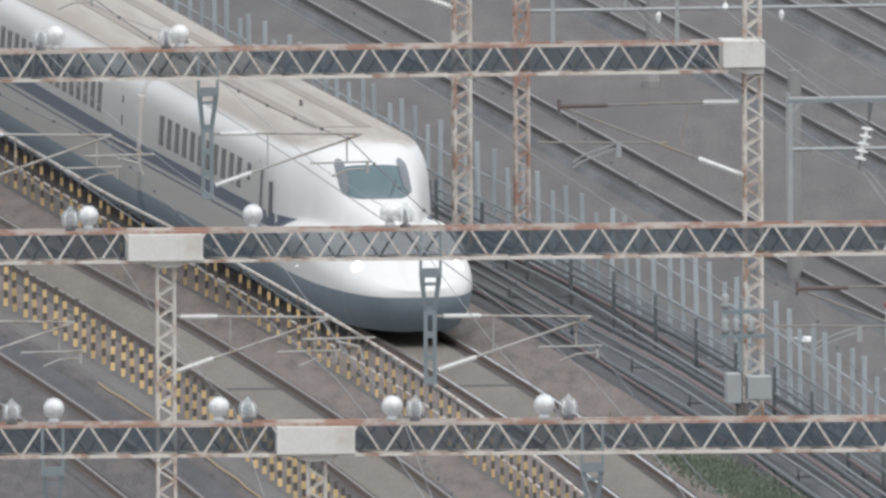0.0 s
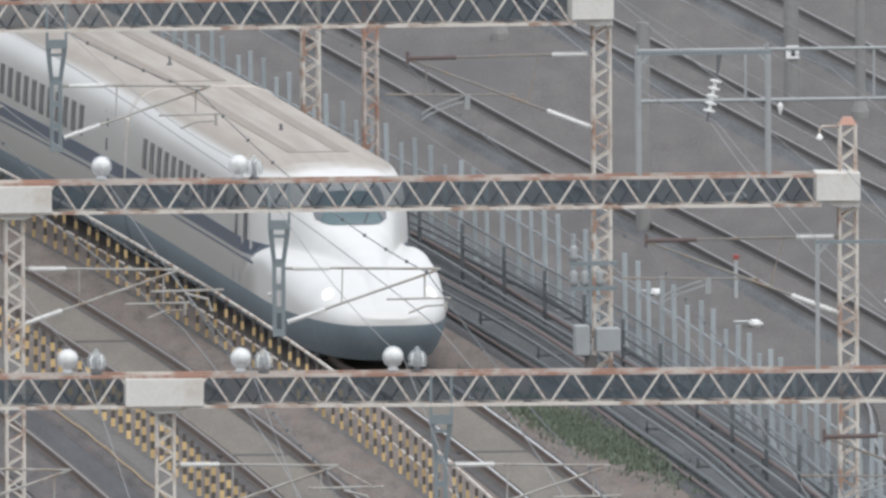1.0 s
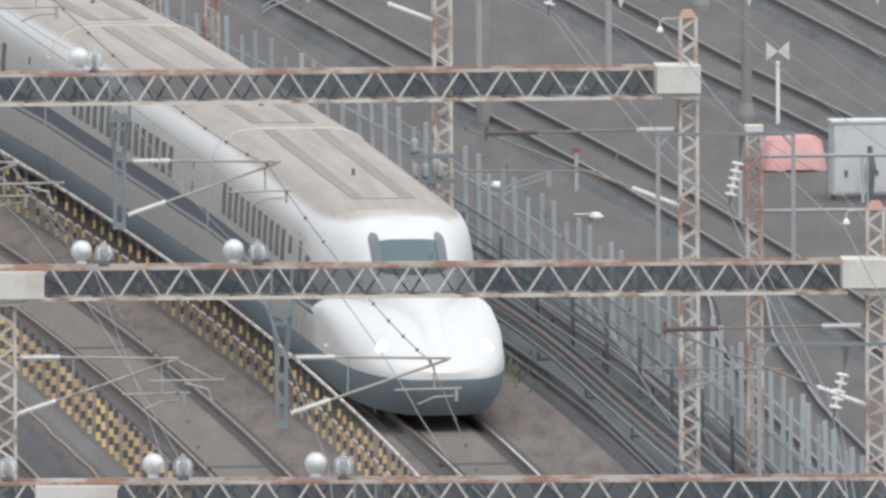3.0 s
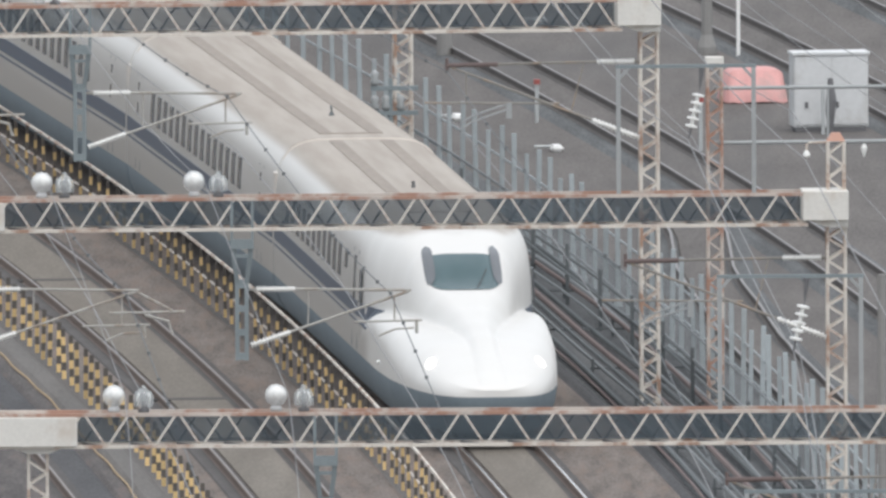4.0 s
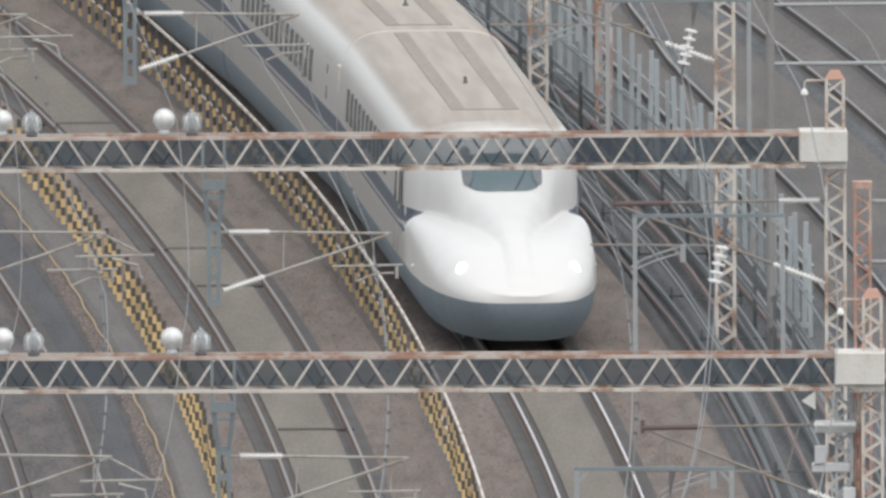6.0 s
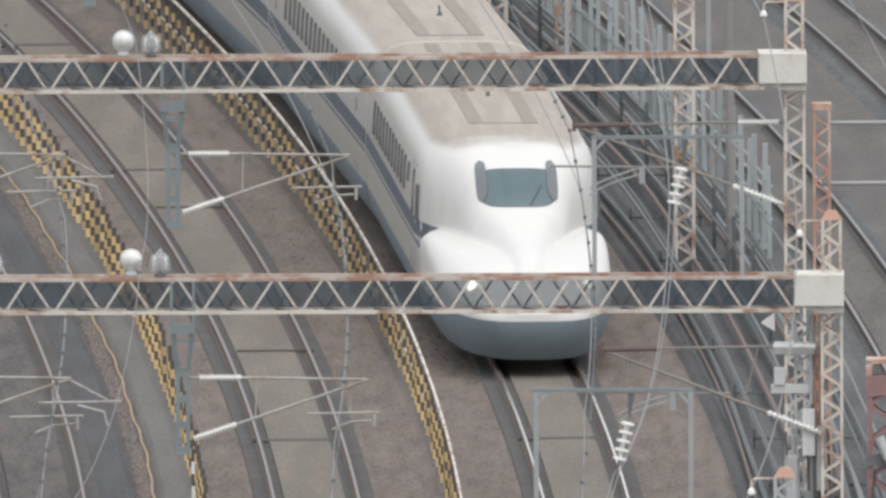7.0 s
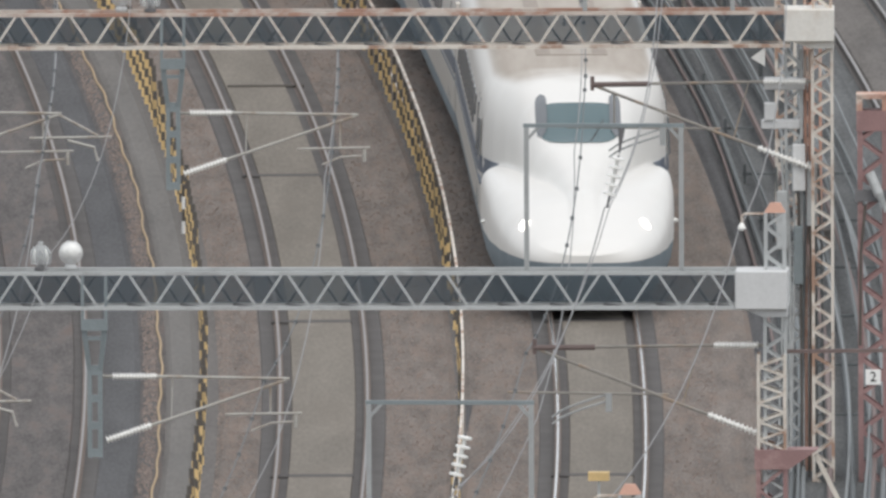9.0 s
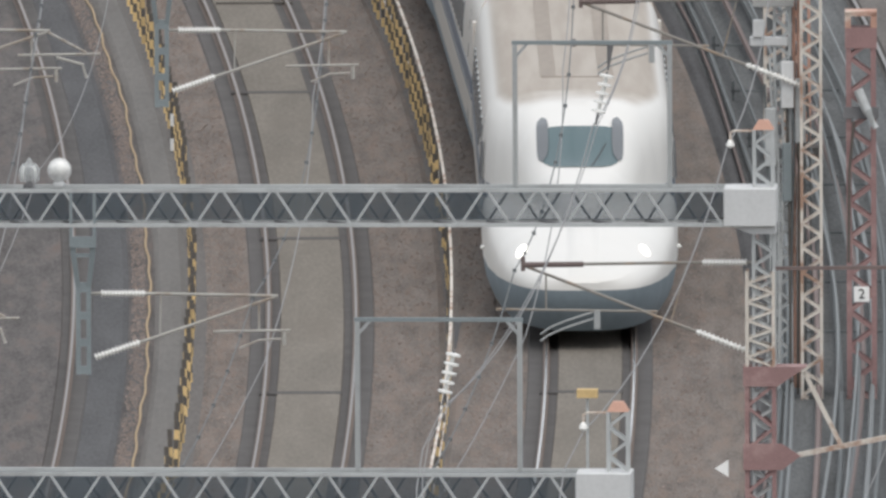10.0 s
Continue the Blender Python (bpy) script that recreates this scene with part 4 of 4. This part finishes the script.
def build_portal(y, off, z1, z2, mat, reach, post="lattice", masts=(), top=6.95):
    """A yard portal: two level tubes with uprights, from a mast by the fence."""
    t = thing("yard_portal", "two-tube yard portal on a rust-stained lattice mast" if post == "lattice" else "two-tube yard portal on a grey column", "portal", "portals over the yard tracks", m=line_pose(y))
    if post == "lattice":
        lattice(t, "mast", off, 0, 0, top - 0.1, 0.27, mat, pitch=0.4, leg=0.045)
        bm = bmesh.new()
        box(bm, (off - 0.17, -0.17, top - 0.1), (off + 0.17, 0.17, top + 0.02))
        part("mast_cap", bm, M_BOX if 130 < y < 140 else M_ORANGE, t)
        bm = bmesh.new()
        box(bm, (off - 0.3, -0.3, 0), (off + 0.3, 0.3, 0.25))
        part("footing", bm, M_CONCRETE, t)
    for x in masts or ((off,) if post != "lattice" else ()):
        bm = bmesh.new()
        tube(bm, [(x, 0, 4.2 if masts else 0), (x, 0, z1 + 0.12)], 0.045 if masts else 0.085, 10)
        part("mast", bm, M_PORTAL if masts else M_COLUMN, t)
    for z, r in ((z1, 0.037), (z2, 0.04)):
        bm = bmesh.new()
        tube(bm, [(off, 0, z), (off + reach, 0, z)], r, 8)
        part("portal_tube", bm, M_PORTAL, t)
    x = off + 2.2
    while x < off + reach:
        bm = bmesh.new()
        bar(bm, (x, 0, z2), (x, 0, z1), 0.045)
        part("upright", bm, M_PORTAL, t)
        bm = bmesh.new()
        tube(bm, [(x + 0.7, 0, z2 - 0.04), (x + 0.7, 0, z2 - 0.12), (x + 0.7, 0, z2 - 0.2), (x + 0.7, 0, z2 - 0.3)], 0.05, 8, 0, [0.015, 0.06, 0.05, 0.015])
        part("hanger_insulator", bm, M_PORCELAIN, t)
        x += 2.6
    return t


def build_masts():
    build_portal(228.0, 5.3, 6.36, 5.3, M_RUSTY, 20)
    build_portal(182.2, 4.39, 6.98, 5.96, M_RUSTY, 20, "column", (4.39, 7.02))
    build_portal(136.4, 4.93, 6.36, 5.3, M_RUSTY, 16)
    build_portal(90.6, 4.62, 6.46, 5.36, M_GREY_STEEL, 14, "column")
    build_portal(44.0, 4.22, 6.86, 5.78, M_ORANGE, 12, top=7.2)
    # concrete poles far in the yard
    for y, off, h in ((222.6, 15.72, 9.0), (275.0, 14.8, 9.0), (252.0, 19.3, 9.0), (300.0, 20.0, 9.0)):
        p = on_line(off, y)
        t = thing("concrete_pole", "pale weathered concrete pole in the yard", "pole", "yard poles", m=Matrix.Translation(p))
        bm = bmesh.new()
        tube(bm, [(0, 0, 0), (0, 0, 0.15), (0, 0, 0.4), (0, 0, h)], 0.2, 10, 0, [0.2, 0.2, 0.115, 0.085])
        part("pole", bm, M_COLUMN, t)
        bm = bmesh.new()
        tube(bm, [(0, 0, h * 0.78), (2.4, 0, h * 0.8)], 0.035)
        tube(bm, [(0, 0, h * 0.66), (2.3, 0, h * 0.79)], 0.03)
        part("arm", bm, M_GREY_STEEL, t)
        bm = bmesh.new()
        insulator(bm, (0.2, 0, h * 0.8), (0.9, 0, h * 0.8), mi=0)
        part("rod_insulator", bm, M_PORCELAIN, t)
    for y, off, h in ((256.0, 18.4, 7.5), (222.6, 10.2, 4.4)):
        t = thing("concrete_column", "plain grey concrete column of the yard", "column", "yard columns", m=line_pose(y, off))
        bm = bmesh.new()
        tube(bm, [(0, 0, 0), (0, 0, h)], 0.15, 12, 0, [0.17, 0.14])
        part("shaft", bm, M_COLUMN, t)
        if off > 15:
            bm = bmesh.new()
            box(bm, (-0.14, -0.2, 1.0), (0.14, -0.17, 1.28))
            plate = part("plate", bm, M_WHITE_SIGN, t, "small white plate")
            bm = bmesh.new()
            box(bm, (-0.03, -0.21, 1.06), (0.05, -0.2, 1.22))
            part("bar", bm, M_INK, plate)
    # a thin signal post and two marker posts
    for y, off, h in ((198.5, 11.9, 1.0), (206.0, 9.6, 0.8)):
        t = thing("marker_post", "thin pale marker post between yard tracks", "post", "marker posts", m=line_pose(y, off))
        bm = bmesh.new()
        bar(bm, (0, 0, 0), (0, 0, h), 0.07)
        part("post", bm, M_GREY_STEEL, t)
        bm = bmesh.new()
        box(bm, (-0.06, -0.05, h), (0.06, 0.05, h + 0.1))
        part("head", bm, M_RED_LAMP if h < 1.05 else M_WHITE_SIGN, t)
    # low white point indicators
    for y, off in ((207.0, 8.1), (199.0, 9.0), (231.0, 13.6)):
        t = thing("point_indicator", "small white point machine cover on the ground", "point machine", "point machines", m=line_pose(y, off))
        bm = bmesh.new()
        box(bm, (-0.13, -0.25, 0), (0.13, 0.25, 0.13))
        bmesh.ops.bevel(bm, geom=bm.edges[:], offset=0.05, segments=2, affect="EDGES")
        part("cover", bm, M_WHITE_SIGN, t)
        bm = bmesh.new()
        tube(bm, [(-0.12, 0, 0.1), (-0.45, 0, 0.1)], 0.03)
        part("lever", bm, M_GREY_STEEL, t)


def build_yard_things():
    # tall grey relay cabinet
    t = thing("relay_cabinet", "pale grey two-door relay cabinet standing in the yard", "cabinet", m=line_pose(203.0, 15.2))
    bm = bmesh.new()
    box(bm, (-0.77, -0.35, 0.1), (0.77, 0.35, 1.58))
    bmesh.ops.bevel(bm, geom=bm.edges[:], offset=0.02, segments=2, affect="EDGES")
    part("body", bm, M_CABINET, t)
    bm = bmesh.new()
    box(bm, (-0.8, -0.38, 1.58), (0.8, 0.38, 1.63))
    part("lid", bm, M_CABINET, t)
    bm = bmesh.new()
    box(bm, (-0.72, -0.33, 0), (0.72, 0.33, 0.1))
    part("plinth", bm, M_DARK_STEEL, t)
    for x0, x1 in ((-0.74, -0.02), (0.02, 0.74)):
        bm = bmesh.new()
        box(bm, (x0, -0.37, 0.16), (x1, -0.35, 1.53))
        d = part("door", bm, M_CABINET, t)
        bm = bmesh.new()
        box(bm, (-0.55 if x0 < 0 else 0.1, -0.39, 0.5), (-0.48 if x0 < 0 else 0.15, -0.37, 0.62))
        part("handle", bm, M_DARK_STEEL, d)
    p = thing("cable_riser", "dark wrapped cable riser on a post", "post", m=line_pose(202.1, 15.1))
    bm = bmesh.new()
    tube(bm, [(0, 0, 0), (0, 0, 0.5), (0.02, 0, 0.7), (0, 0, 1.15)], 0.05, 8, 0, [0.05, 0.1, 0.11, 0.05])
    part("sheath", bm, M_DARK_STEEL, p)
    bm = bmesh.new()
    bar(bm, (-0.15, 0, 0), (-0.15, 0, 1.0), 0.07)
    part("post", bm, M_GREY_STEEL, p)
    # faded red covered heap
    bm = bmesh.new()
    bmesh.ops.create_grid(bm, x_segments=14, y_segments=8, size=0.5)
    for v in bm.verts:
        e = min(1 - abs(v.co.x * 2) ** 6, 1 - abs(v.co.y * 2) ** 6)
        v.co = Vector((v.co.x * 1.3, v.co.y * 1.2, 0.03 + 0.68 * max(0, e) ** 0.3 + 0.05 * noise.noise(v.co * 6)))
    tagged(part("tarpaulin", bm, M_PINK, smooth=True), "faded red plastic sheet over a heap of goods", "tarpaulin").matrix_basis = line_pose(210.5, 14.75)
    # bow-tie board
    t = thing("bow_tie_board", "white bow-tie marker board on a thin white pole", "sign", m=line_pose(221.5, 16.2))
    bm = bmesh.new()
    bar(bm, (0, 0, 0), (0, 0, 1.35), 0.07)
    part("pole", bm, M_WHITE_SIGN, t)
    bm = bmesh.new()
    for s in (-1, 1):
        v = [bm.verts.new(q) for y in (-0.015, 0.015) for q in ((0, y, 1.55), (s * 0.24, y, 1.36), (s * 0.24, y, 1.76))]
        for fc in ((0, 1, 2), (5, 4, 3), (0, 3, 4, 1), (1, 4, 5, 2), (2, 5, 3, 0)):
            bm.faces.new([v[i] for i in fc])
    part("board", bm, M_BOX, t, "weathered cream bow-tie board")
    # pole transformer beside a gantry post
    t = thing("trackside_transformer", "grey transformer and boxes on a low stand", "transformer", m=line_pose(181.2, 3.4))
    for n, lo, hi, mat in (("tank", (-0.42, -0.2, 0.95), (-0.12, 0.2, 1.56), M_PORTAL), ("switch_box", (0.0, -0.2, 1.02), (0.5, 0.2, 1.5), M_PORTAL), ("stand", (-0.2, -0.12, 0), (0.02, 0.12, 0.95), M_CONCRETE)):
        bm = bmesh.new()
        box(bm, lo, hi)
        bmesh.ops.bevel(bm, geom=bm.edges[:], offset=0.02, segments=1, affect="EDGES")
        part(n, bm, mat, t)
    for z in (2.25, 2.75):
        bm = bmesh.new()
        box(bm, (-0.5, -0.05, z), (0.45, 0.05, z + 0.09))
        part("crossarm", bm, M_BLUE_STEEL, t)
    for x, z in ((-0.42, 2.34), (-0.2, 2.34), (-0.42, 2.84), (0.1, 2.34)):
        bm = bmesh.new()
        tube(bm, [(x, 0, z), (x, 0, z + 0.08), (x, 0, z + 0.16), (x, 0, z + 0.26), (x, 0, z + 0.32)], 0.07, 10, 0, [0.05, 0.1, 0.06, 0.09, 0.03])
        part("bushing", bm, M_PORTAL, t, smooth=True)
    bm = bmesh.new()
    bar(bm, (-0.1, 0, 1.6), (-0.1, 0, 3.0), 0.07)
    part("riser", bm, M_BLUE_STEEL, t)


def build_striped_pole():
    t = thing("striped_pole", "short white and black banded pole beside the slat fence", "pole", m=line_pose(46.6, -6.90))
    for k in range(4):
        bm = bmesh.new()
        tube(bm, [(0, 0, 0.22 * k), (0, 0, 0.22 * k + 0.218)], 0.045, 8)
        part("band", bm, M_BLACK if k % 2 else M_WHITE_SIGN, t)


def build_near_right():
    # red mast with a number plate
    t = thing("red_mast", "red-painted lattice mast with a white number plate", "mast", m=line_pose(0.0, 4.64))
    lattice(t, "lattice_shaft", 0, 0, 0, 6.5, 0.42, M_RED_STEEL, pitch=0.62, leg=0.09)
    bm = bmesh.new()
    box(bm, (-0.27, -0.27, 6.05), (0.27, 0.27, 6.4))
    part("top_plate", bm, M_RED_STEEL, t)
    bm = bmesh.new()
    for x in (-0.22, 0.22):
        box(bm, (x - 0.05, -0.26, 6.4), (x + 0.05, 0.26, 6.65))
    box(bm, (-0.27, -0.26, 6.6), (0.27, 0.26, 6.68))
    part("saddle", bm, M_ORANGE, t)
    bm = bmesh.new()
    box(bm, (-0.13, -0.26, 1.72), (0.13, -0.235, 1.98))
    plate = part("number_plate", bm, M_WHITE_SIGN, t, "white plate with a black 2")
    text = bpy.data.curves.new("numeral", "FONT")
    text.body, text.size, text.align_x, text.align_y, text.extrude = "2", 0.24, "CENTER", "CENTER", 0.003
    text.materials.append(M_INK)
    num = new("numeral", text)
    num.parent = plate
    num.matrix_basis = pose(0, -0.268, 1.85, 90, 0, 0)
    bm = bmesh.new()
    tube(bm, [(-0.05, -0.35, 5.35), (0.1, -0.4, 5.0), (0.25, -0.42, 4.7)], 0.07, 10, 0, [0.085, 0.085, 0.06])
    part("lamp_housing", bm, M_GREY_STEEL, t)
    bm = bmesh.new()
    box(bm, (-0.3, -0.3, 4.85), (0.3, -0.2, 5.05))
    part("bracket", bm, M_DARK_STEEL, t)
    bm = bmesh.new()
    tube(bm, [(-0.12, -0.35, 4.8), (-0.2, -0.36, 4.0), (-0.22, -0.36, 2.4)], 0.025)
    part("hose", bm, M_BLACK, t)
    # second post and clutter at the middle gantry
    t = thing("equipment_post", "pale lattice post crowded with switch gear and cable boxes", "post", m=line_pose(0.4, 3.3))
    lattice(t, "shaft", 0, 0, 0, 7.4, 0.26, M_GREY_STEEL)
    bm = bmesh.new()
    for x in (0.2, 0.28):
        tube(bm, [(x, -0.1, 0.2), (x, -0.1, 7.4)], 0.03)
    part("conduit", bm, M_ORANGE, t, "orange-rusted conduit pair")
    for n, lo, hi, mat in (("shelf", (-0.5, -0.2, 6.72), (0.2, 0.1, 6.92), M_BOX_GREY), ("shelf", (-0.55, -0.2, 6.05), (0.1, 0.1, 6.2), M_BOX_GREY), ("switch", (-0.5, -0.25, 6.2), (-0.3, -0.05, 6.5), M_BOX_GREY),
                           ("cable_box", (-0.02, -0.35, 5.0), (0.2, -0.2, 5.8), M_CABINET), ("cable_box", (0.22, -0.3, 4.4), (0.4, -0.16, 5.5), M_GREY_STEEL), ("cable_box", (-0.3, -0.3, 4.0), (-0.1, -0.15, 5.0), M_GREY_STEEL),
                           ("cable_box", (0.0, -0.3, 3.4), (0.16, -0.16, 4.4), M_BLUE_STEEL)):
        bm = bmesh.new()
        box(bm, lo, hi)
        bmesh.ops.bevel(bm, geom=bm.edges[:], offset=0.015, segments=1, affect="EDGES")
        part(n, bm, mat, t)
    bm = bmesh.new()
    v = [bm.verts.new(q) for y in (-0.2, -0.17) for q in ((-0.72, y, 7.27), (-0.48, y, 7.12), (-0.48, y, 7.44))]
    for fc in ((0, 1, 2), (5, 4, 3), (0, 3, 4, 1), (1, 4, 5, 2), (2, 5, 3, 0)):
        bm.faces.new([v[i] for i in fc])
    part("pointer", bm, M_WHITE_SIGN, t, "white triangular pointer")
    for k in range(9):
        x, z = -0.3 + 0.09 * k, 3.0 + 0.7 * random.random()
        bm = bmesh.new()
        tube(bm, [(x, -0.2, z + 2.2), (x + 0.05, -0.24, z + 0.8), (x + random.uniform(-0.1, 0.1), -0.2, 0.1)], 0.022)
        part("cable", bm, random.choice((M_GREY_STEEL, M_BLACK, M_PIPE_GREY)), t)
    # the red lower stage of the nearest post
    t = thing("post_stage", "red-painted lower stage and gussets round a grey post", "post", m=line_pose(-47.2, 3.74))
    lattice(t, "red_stage", 0, 0, 0, 4.95, 0.44, M_RED_STEEL, pitch=0.7, leg=0.07)
    lattice(t, "pale_stage", 0, 0, 5.2, 6.75, 0.43, M_CREAM, pitch=0.3, leg=0.05)
    bm = bmesh.new()
    v = [bm.verts.new(q) for y in (-0.27, 0.27) for q in ((-0.28, y, 5.2), (0.75, y, 5.2), (0.28, y, 4.88), (-0.28, y, 4.88))]
    for fc in ((0, 1, 2, 3), (7, 6, 5, 4), (0, 4, 5, 1), (1, 5, 6, 2), (2, 6, 7, 3), (3, 7, 4, 0)):
        bm.faces.new([v[i] for i in fc])
    part("gusset", bm, M_RED_STEEL, t)
    bm = bmesh.new()
    v = [bm.verts.new(q) for y in (-0.29, -0.25) for q in ((-0.28, y, 3.95), (0.35, y, 3.95), (0.65, y, 3.75), (0.35, y, 3.52), (-0.28, y, 3.52))]
    for fc in ((0, 1, 2, 3, 4), (9, 8, 7, 6, 5), (0, 5, 6, 1), (1, 6, 7, 2), (2, 7, 8, 3), (3, 8, 9, 4), (4, 9, 5, 0)):
        bm.faces.new([v[i] for i in fc])
    part("arrow_plate", bm, M_RED_STEEL, t)
    bm = bmesh.new()
    bar(bm, (0.7, 0, 5.1), (1.3, 0, 3.9), 0.07)
    bar(bm, (0.6, -0.1, 3.75), (2.6, -0.1, 4.15), 0.08)
    part("brace", bm, M_CREAM, t)
    bm = bmesh.new()
    v = [bm.verts.new(q) for y in (-0.3, -0.27) for q in ((-0.74, y, 3.55), (-0.52, y, 3.41), (-0.52, y, 3.69))]
    for fc in ((0, 1, 2), (5, 4, 3), (0, 3, 4, 1), (1, 4, 5, 2), (2, 5, 3, 0)):
        bm.faces.new([v[i] for i in fc])
    part("pointer", bm, M_WHITE_SIGN, t, "white triangular pointer")
    bm = bmesh.new()
    bar(bm, (0.2, 0, 6.78), (2.6, 0, 6.8), 0.06)
    part("tie", bm, M_PIPE_RED, t)
    # yellow box lying by the near beam
    b = thing("marker_box", "small yellow box on a thin stake", "box", m=line_pose(-93.0, 3.2))
    bm = bmesh.new()
    box(bm, (-0.16, -0.1, 9.16), (0.16, 0.1, 9.29))
    part("lid_box", bm, M_YELLOW, b)
    bm = bmesh.new()
    bar(bm, (0, 0, 0), (0, 0, 9.16), 0.04)
    part("stake", bm, M_GREY_STEEL, b)


# ---- wires ----
SPANS = (274.0, 228.0, 182.2, 136.4, 90.6, 44.0, 0.0, -47.2, -94.0, -140.0)


def wire(name, label, hang, sag, r, mat, group, beads=0.0, shift=None):
    """A wire hung at (offset, height) from gantry to gantry."""
    bm = bmesh.new()
    pts = []
    for a, b in zip(SPANS, SPANS[1:]):
        for k in range(10):
            f = k / 10
            o = hang[0] + (shift(f, SPANS.index(a)) if shift else 0)
            pts.append(on_line(o, a + (b - a) * f, hang[1] - 4 * sag * f * (1 - f)))
    tube(bm, pts, r, 5)
    if beads:
        for p in pts:
            box(bm, (p.x - 0.03, p.y - 0.03, p.z - 0.03), (p.x + 0.03, p.y + 0.03, p.z + 0.03))
    tagged(part(name, bm, mat), label, "wire", group)


def build_wires():
    for off, tag in ((-0.25, "express line"), (-4.5, "running line"), (-9.4, "outer line")):
        z = 6.75 if off > -1 else 6.3
        wire("messenger_wire", "thin dark messenger wire with clamps over the " + tag, (off, z), 0.45, 0.012, M_WIRE_DARK, "overhead wires", beads=1.0)
        wire("contact_wire", "thin contact wire over the " + tag, (off, z - 1.05), 0.04, 0.011, M_WIRE, "overhead wires", shift=lambda f, i: (0.18 if i % 2 else -0.18) * (1 - 2 * f))
    wire("feeder_wire", "grey feeder wire hung on the disc strings", (1.03, 9.1), 0.55, 0.012, M_WIRE, "overhead wires")
    wire("feeder_wire", "grey feeder wire hung on the disc strings", (1.12, 9.14), 0.35, 0.009, M_WIRE, "overhead wires")
    wire("earth_wire", "pale earth wire on the pin arms", (3.2, 8.73), 0.4, 0.012, M_WIRE, "overhead wires")
    for off in (-7.95, -10.85, -13.9):
        wire("feeder_wire", "thin feeder wire between the glass insulators", (off, 8.4), 0.5, 0.008, M_WIRE, "overhead wires")
    for off, z in ((6.4, 5.9), (9.8, 5.0), (11.2, 4.9), (11.2, 5.7), (13.2, 6.2), (17.1, 4.9), (17.1, 5.7), (21.5, 5.0), (8.3, 6.6)):
        wire("yard_wire", "thin wire over the yard tracks", (off, z), 0.35, 0.009, M_WIRE, "yard wires")


def build_weeds():
    bm = bmesh.new()
    for _ in range(2600):
        y = random.gauss(172.5, 4.6)
        p = on_line(2.15 + 0.045 * (174 - y) + random.gauss(0, 0.34), y, 0.05)
        for _ in range(3):
            a, h = random.uniform(0, 6.28), random.uniform(0.04, 0.13)
            q = p + Vector((random.uniform(-0.1, 0.1), random.uniform(-0.25, 0.25), 0))
            w = 0.012 + 0.1 * h
            d = Vector((math.cos(a), math.sin(a), 0)) * w
            tip = q + Vector((random.uniform(-0.06, 0.06), random.uniform(-0.06, 0.06), h))
            bm.faces.new([bm.verts.new(v) for v in (q - d, q + d, tip + d * 0.4, tip - d * 0.4)])
    tagged(part("weeds", bm, M_WEED), "low green weeds growing beside the track", "weeds", kind="stuff")
    for name, mat, lo, hi, n in (("ballast_stones", M_STONE, -6.4, 2.0, 22000),):
        bm_v, bm_f = [], []
        for i in range(n):
            y = random.uniform(-25, 110)
            off = random.choice((random.uniform(-3.75, -2.45), random.uniform(-2.2, -1.1), random.uniform(1.1, 2.0), random.uniform(-6.6, -5.9), random.uniform(-7.9, -7.65)))
            p = on_line(off, y, 0.06)
            r = random.uniform(0.012, 0.034)
            k = len(bm_v)
            for q in ((1, 0, 0), (-0.5, 0.87, 0), (-0.5, -0.87, 0), (random.uniform(-0.3, 0.3), random.uniform(-0.3, 0.3), 0.9)):
                bm_v.append((p.x + r * q[0], p.y + 2 * r * q[1], p.z + r * q[2]))
            bm_f += [(k, k + 1, k + 3), (k + 1, k + 2, k + 3), (k + 2, k, k + 3)]
        me = bpy.data.meshes.new(name)
        me.from_pydata(bm_v, [], bm_f)
        me.materials.append(mat)
        tagged(new(name, me), "loose brown ballast stones between the tracks", "ballast", kind="stuff")


for rows, label in (
    ([(120, 10.8), (420, 11.2)], "yard track with dull rails on dark ballast"),
    ([(-60, 6.85), (130, 6.85), (150, 7.1), (165, 7.8), (180, 9.2), (190, 10.2)], "yard track curving in beside the fence"),
    ([(100, 17.1), (420, 17.1)], "yard track with dull rails on dark ballast"),
    ([(100, 21.5), (420, 21.5)], "yard track with dull rails on dark ballast"),
    ([(100, 25.8), (420, 25.8)], "yard track with dull rails on dark ballast"),
    ([(150, 30.2), (420, 30.2)], "yard track with dull rails on dark ballast"),
):
    build_yard_track(rows, label, 0.012 if "curving" in label else 0.0)
build_post_fence()
build_racks()
build_masts()
build_yard_things()
build_striped_pole()
build_near_right()
build_wires()
build_weeds()


motions()
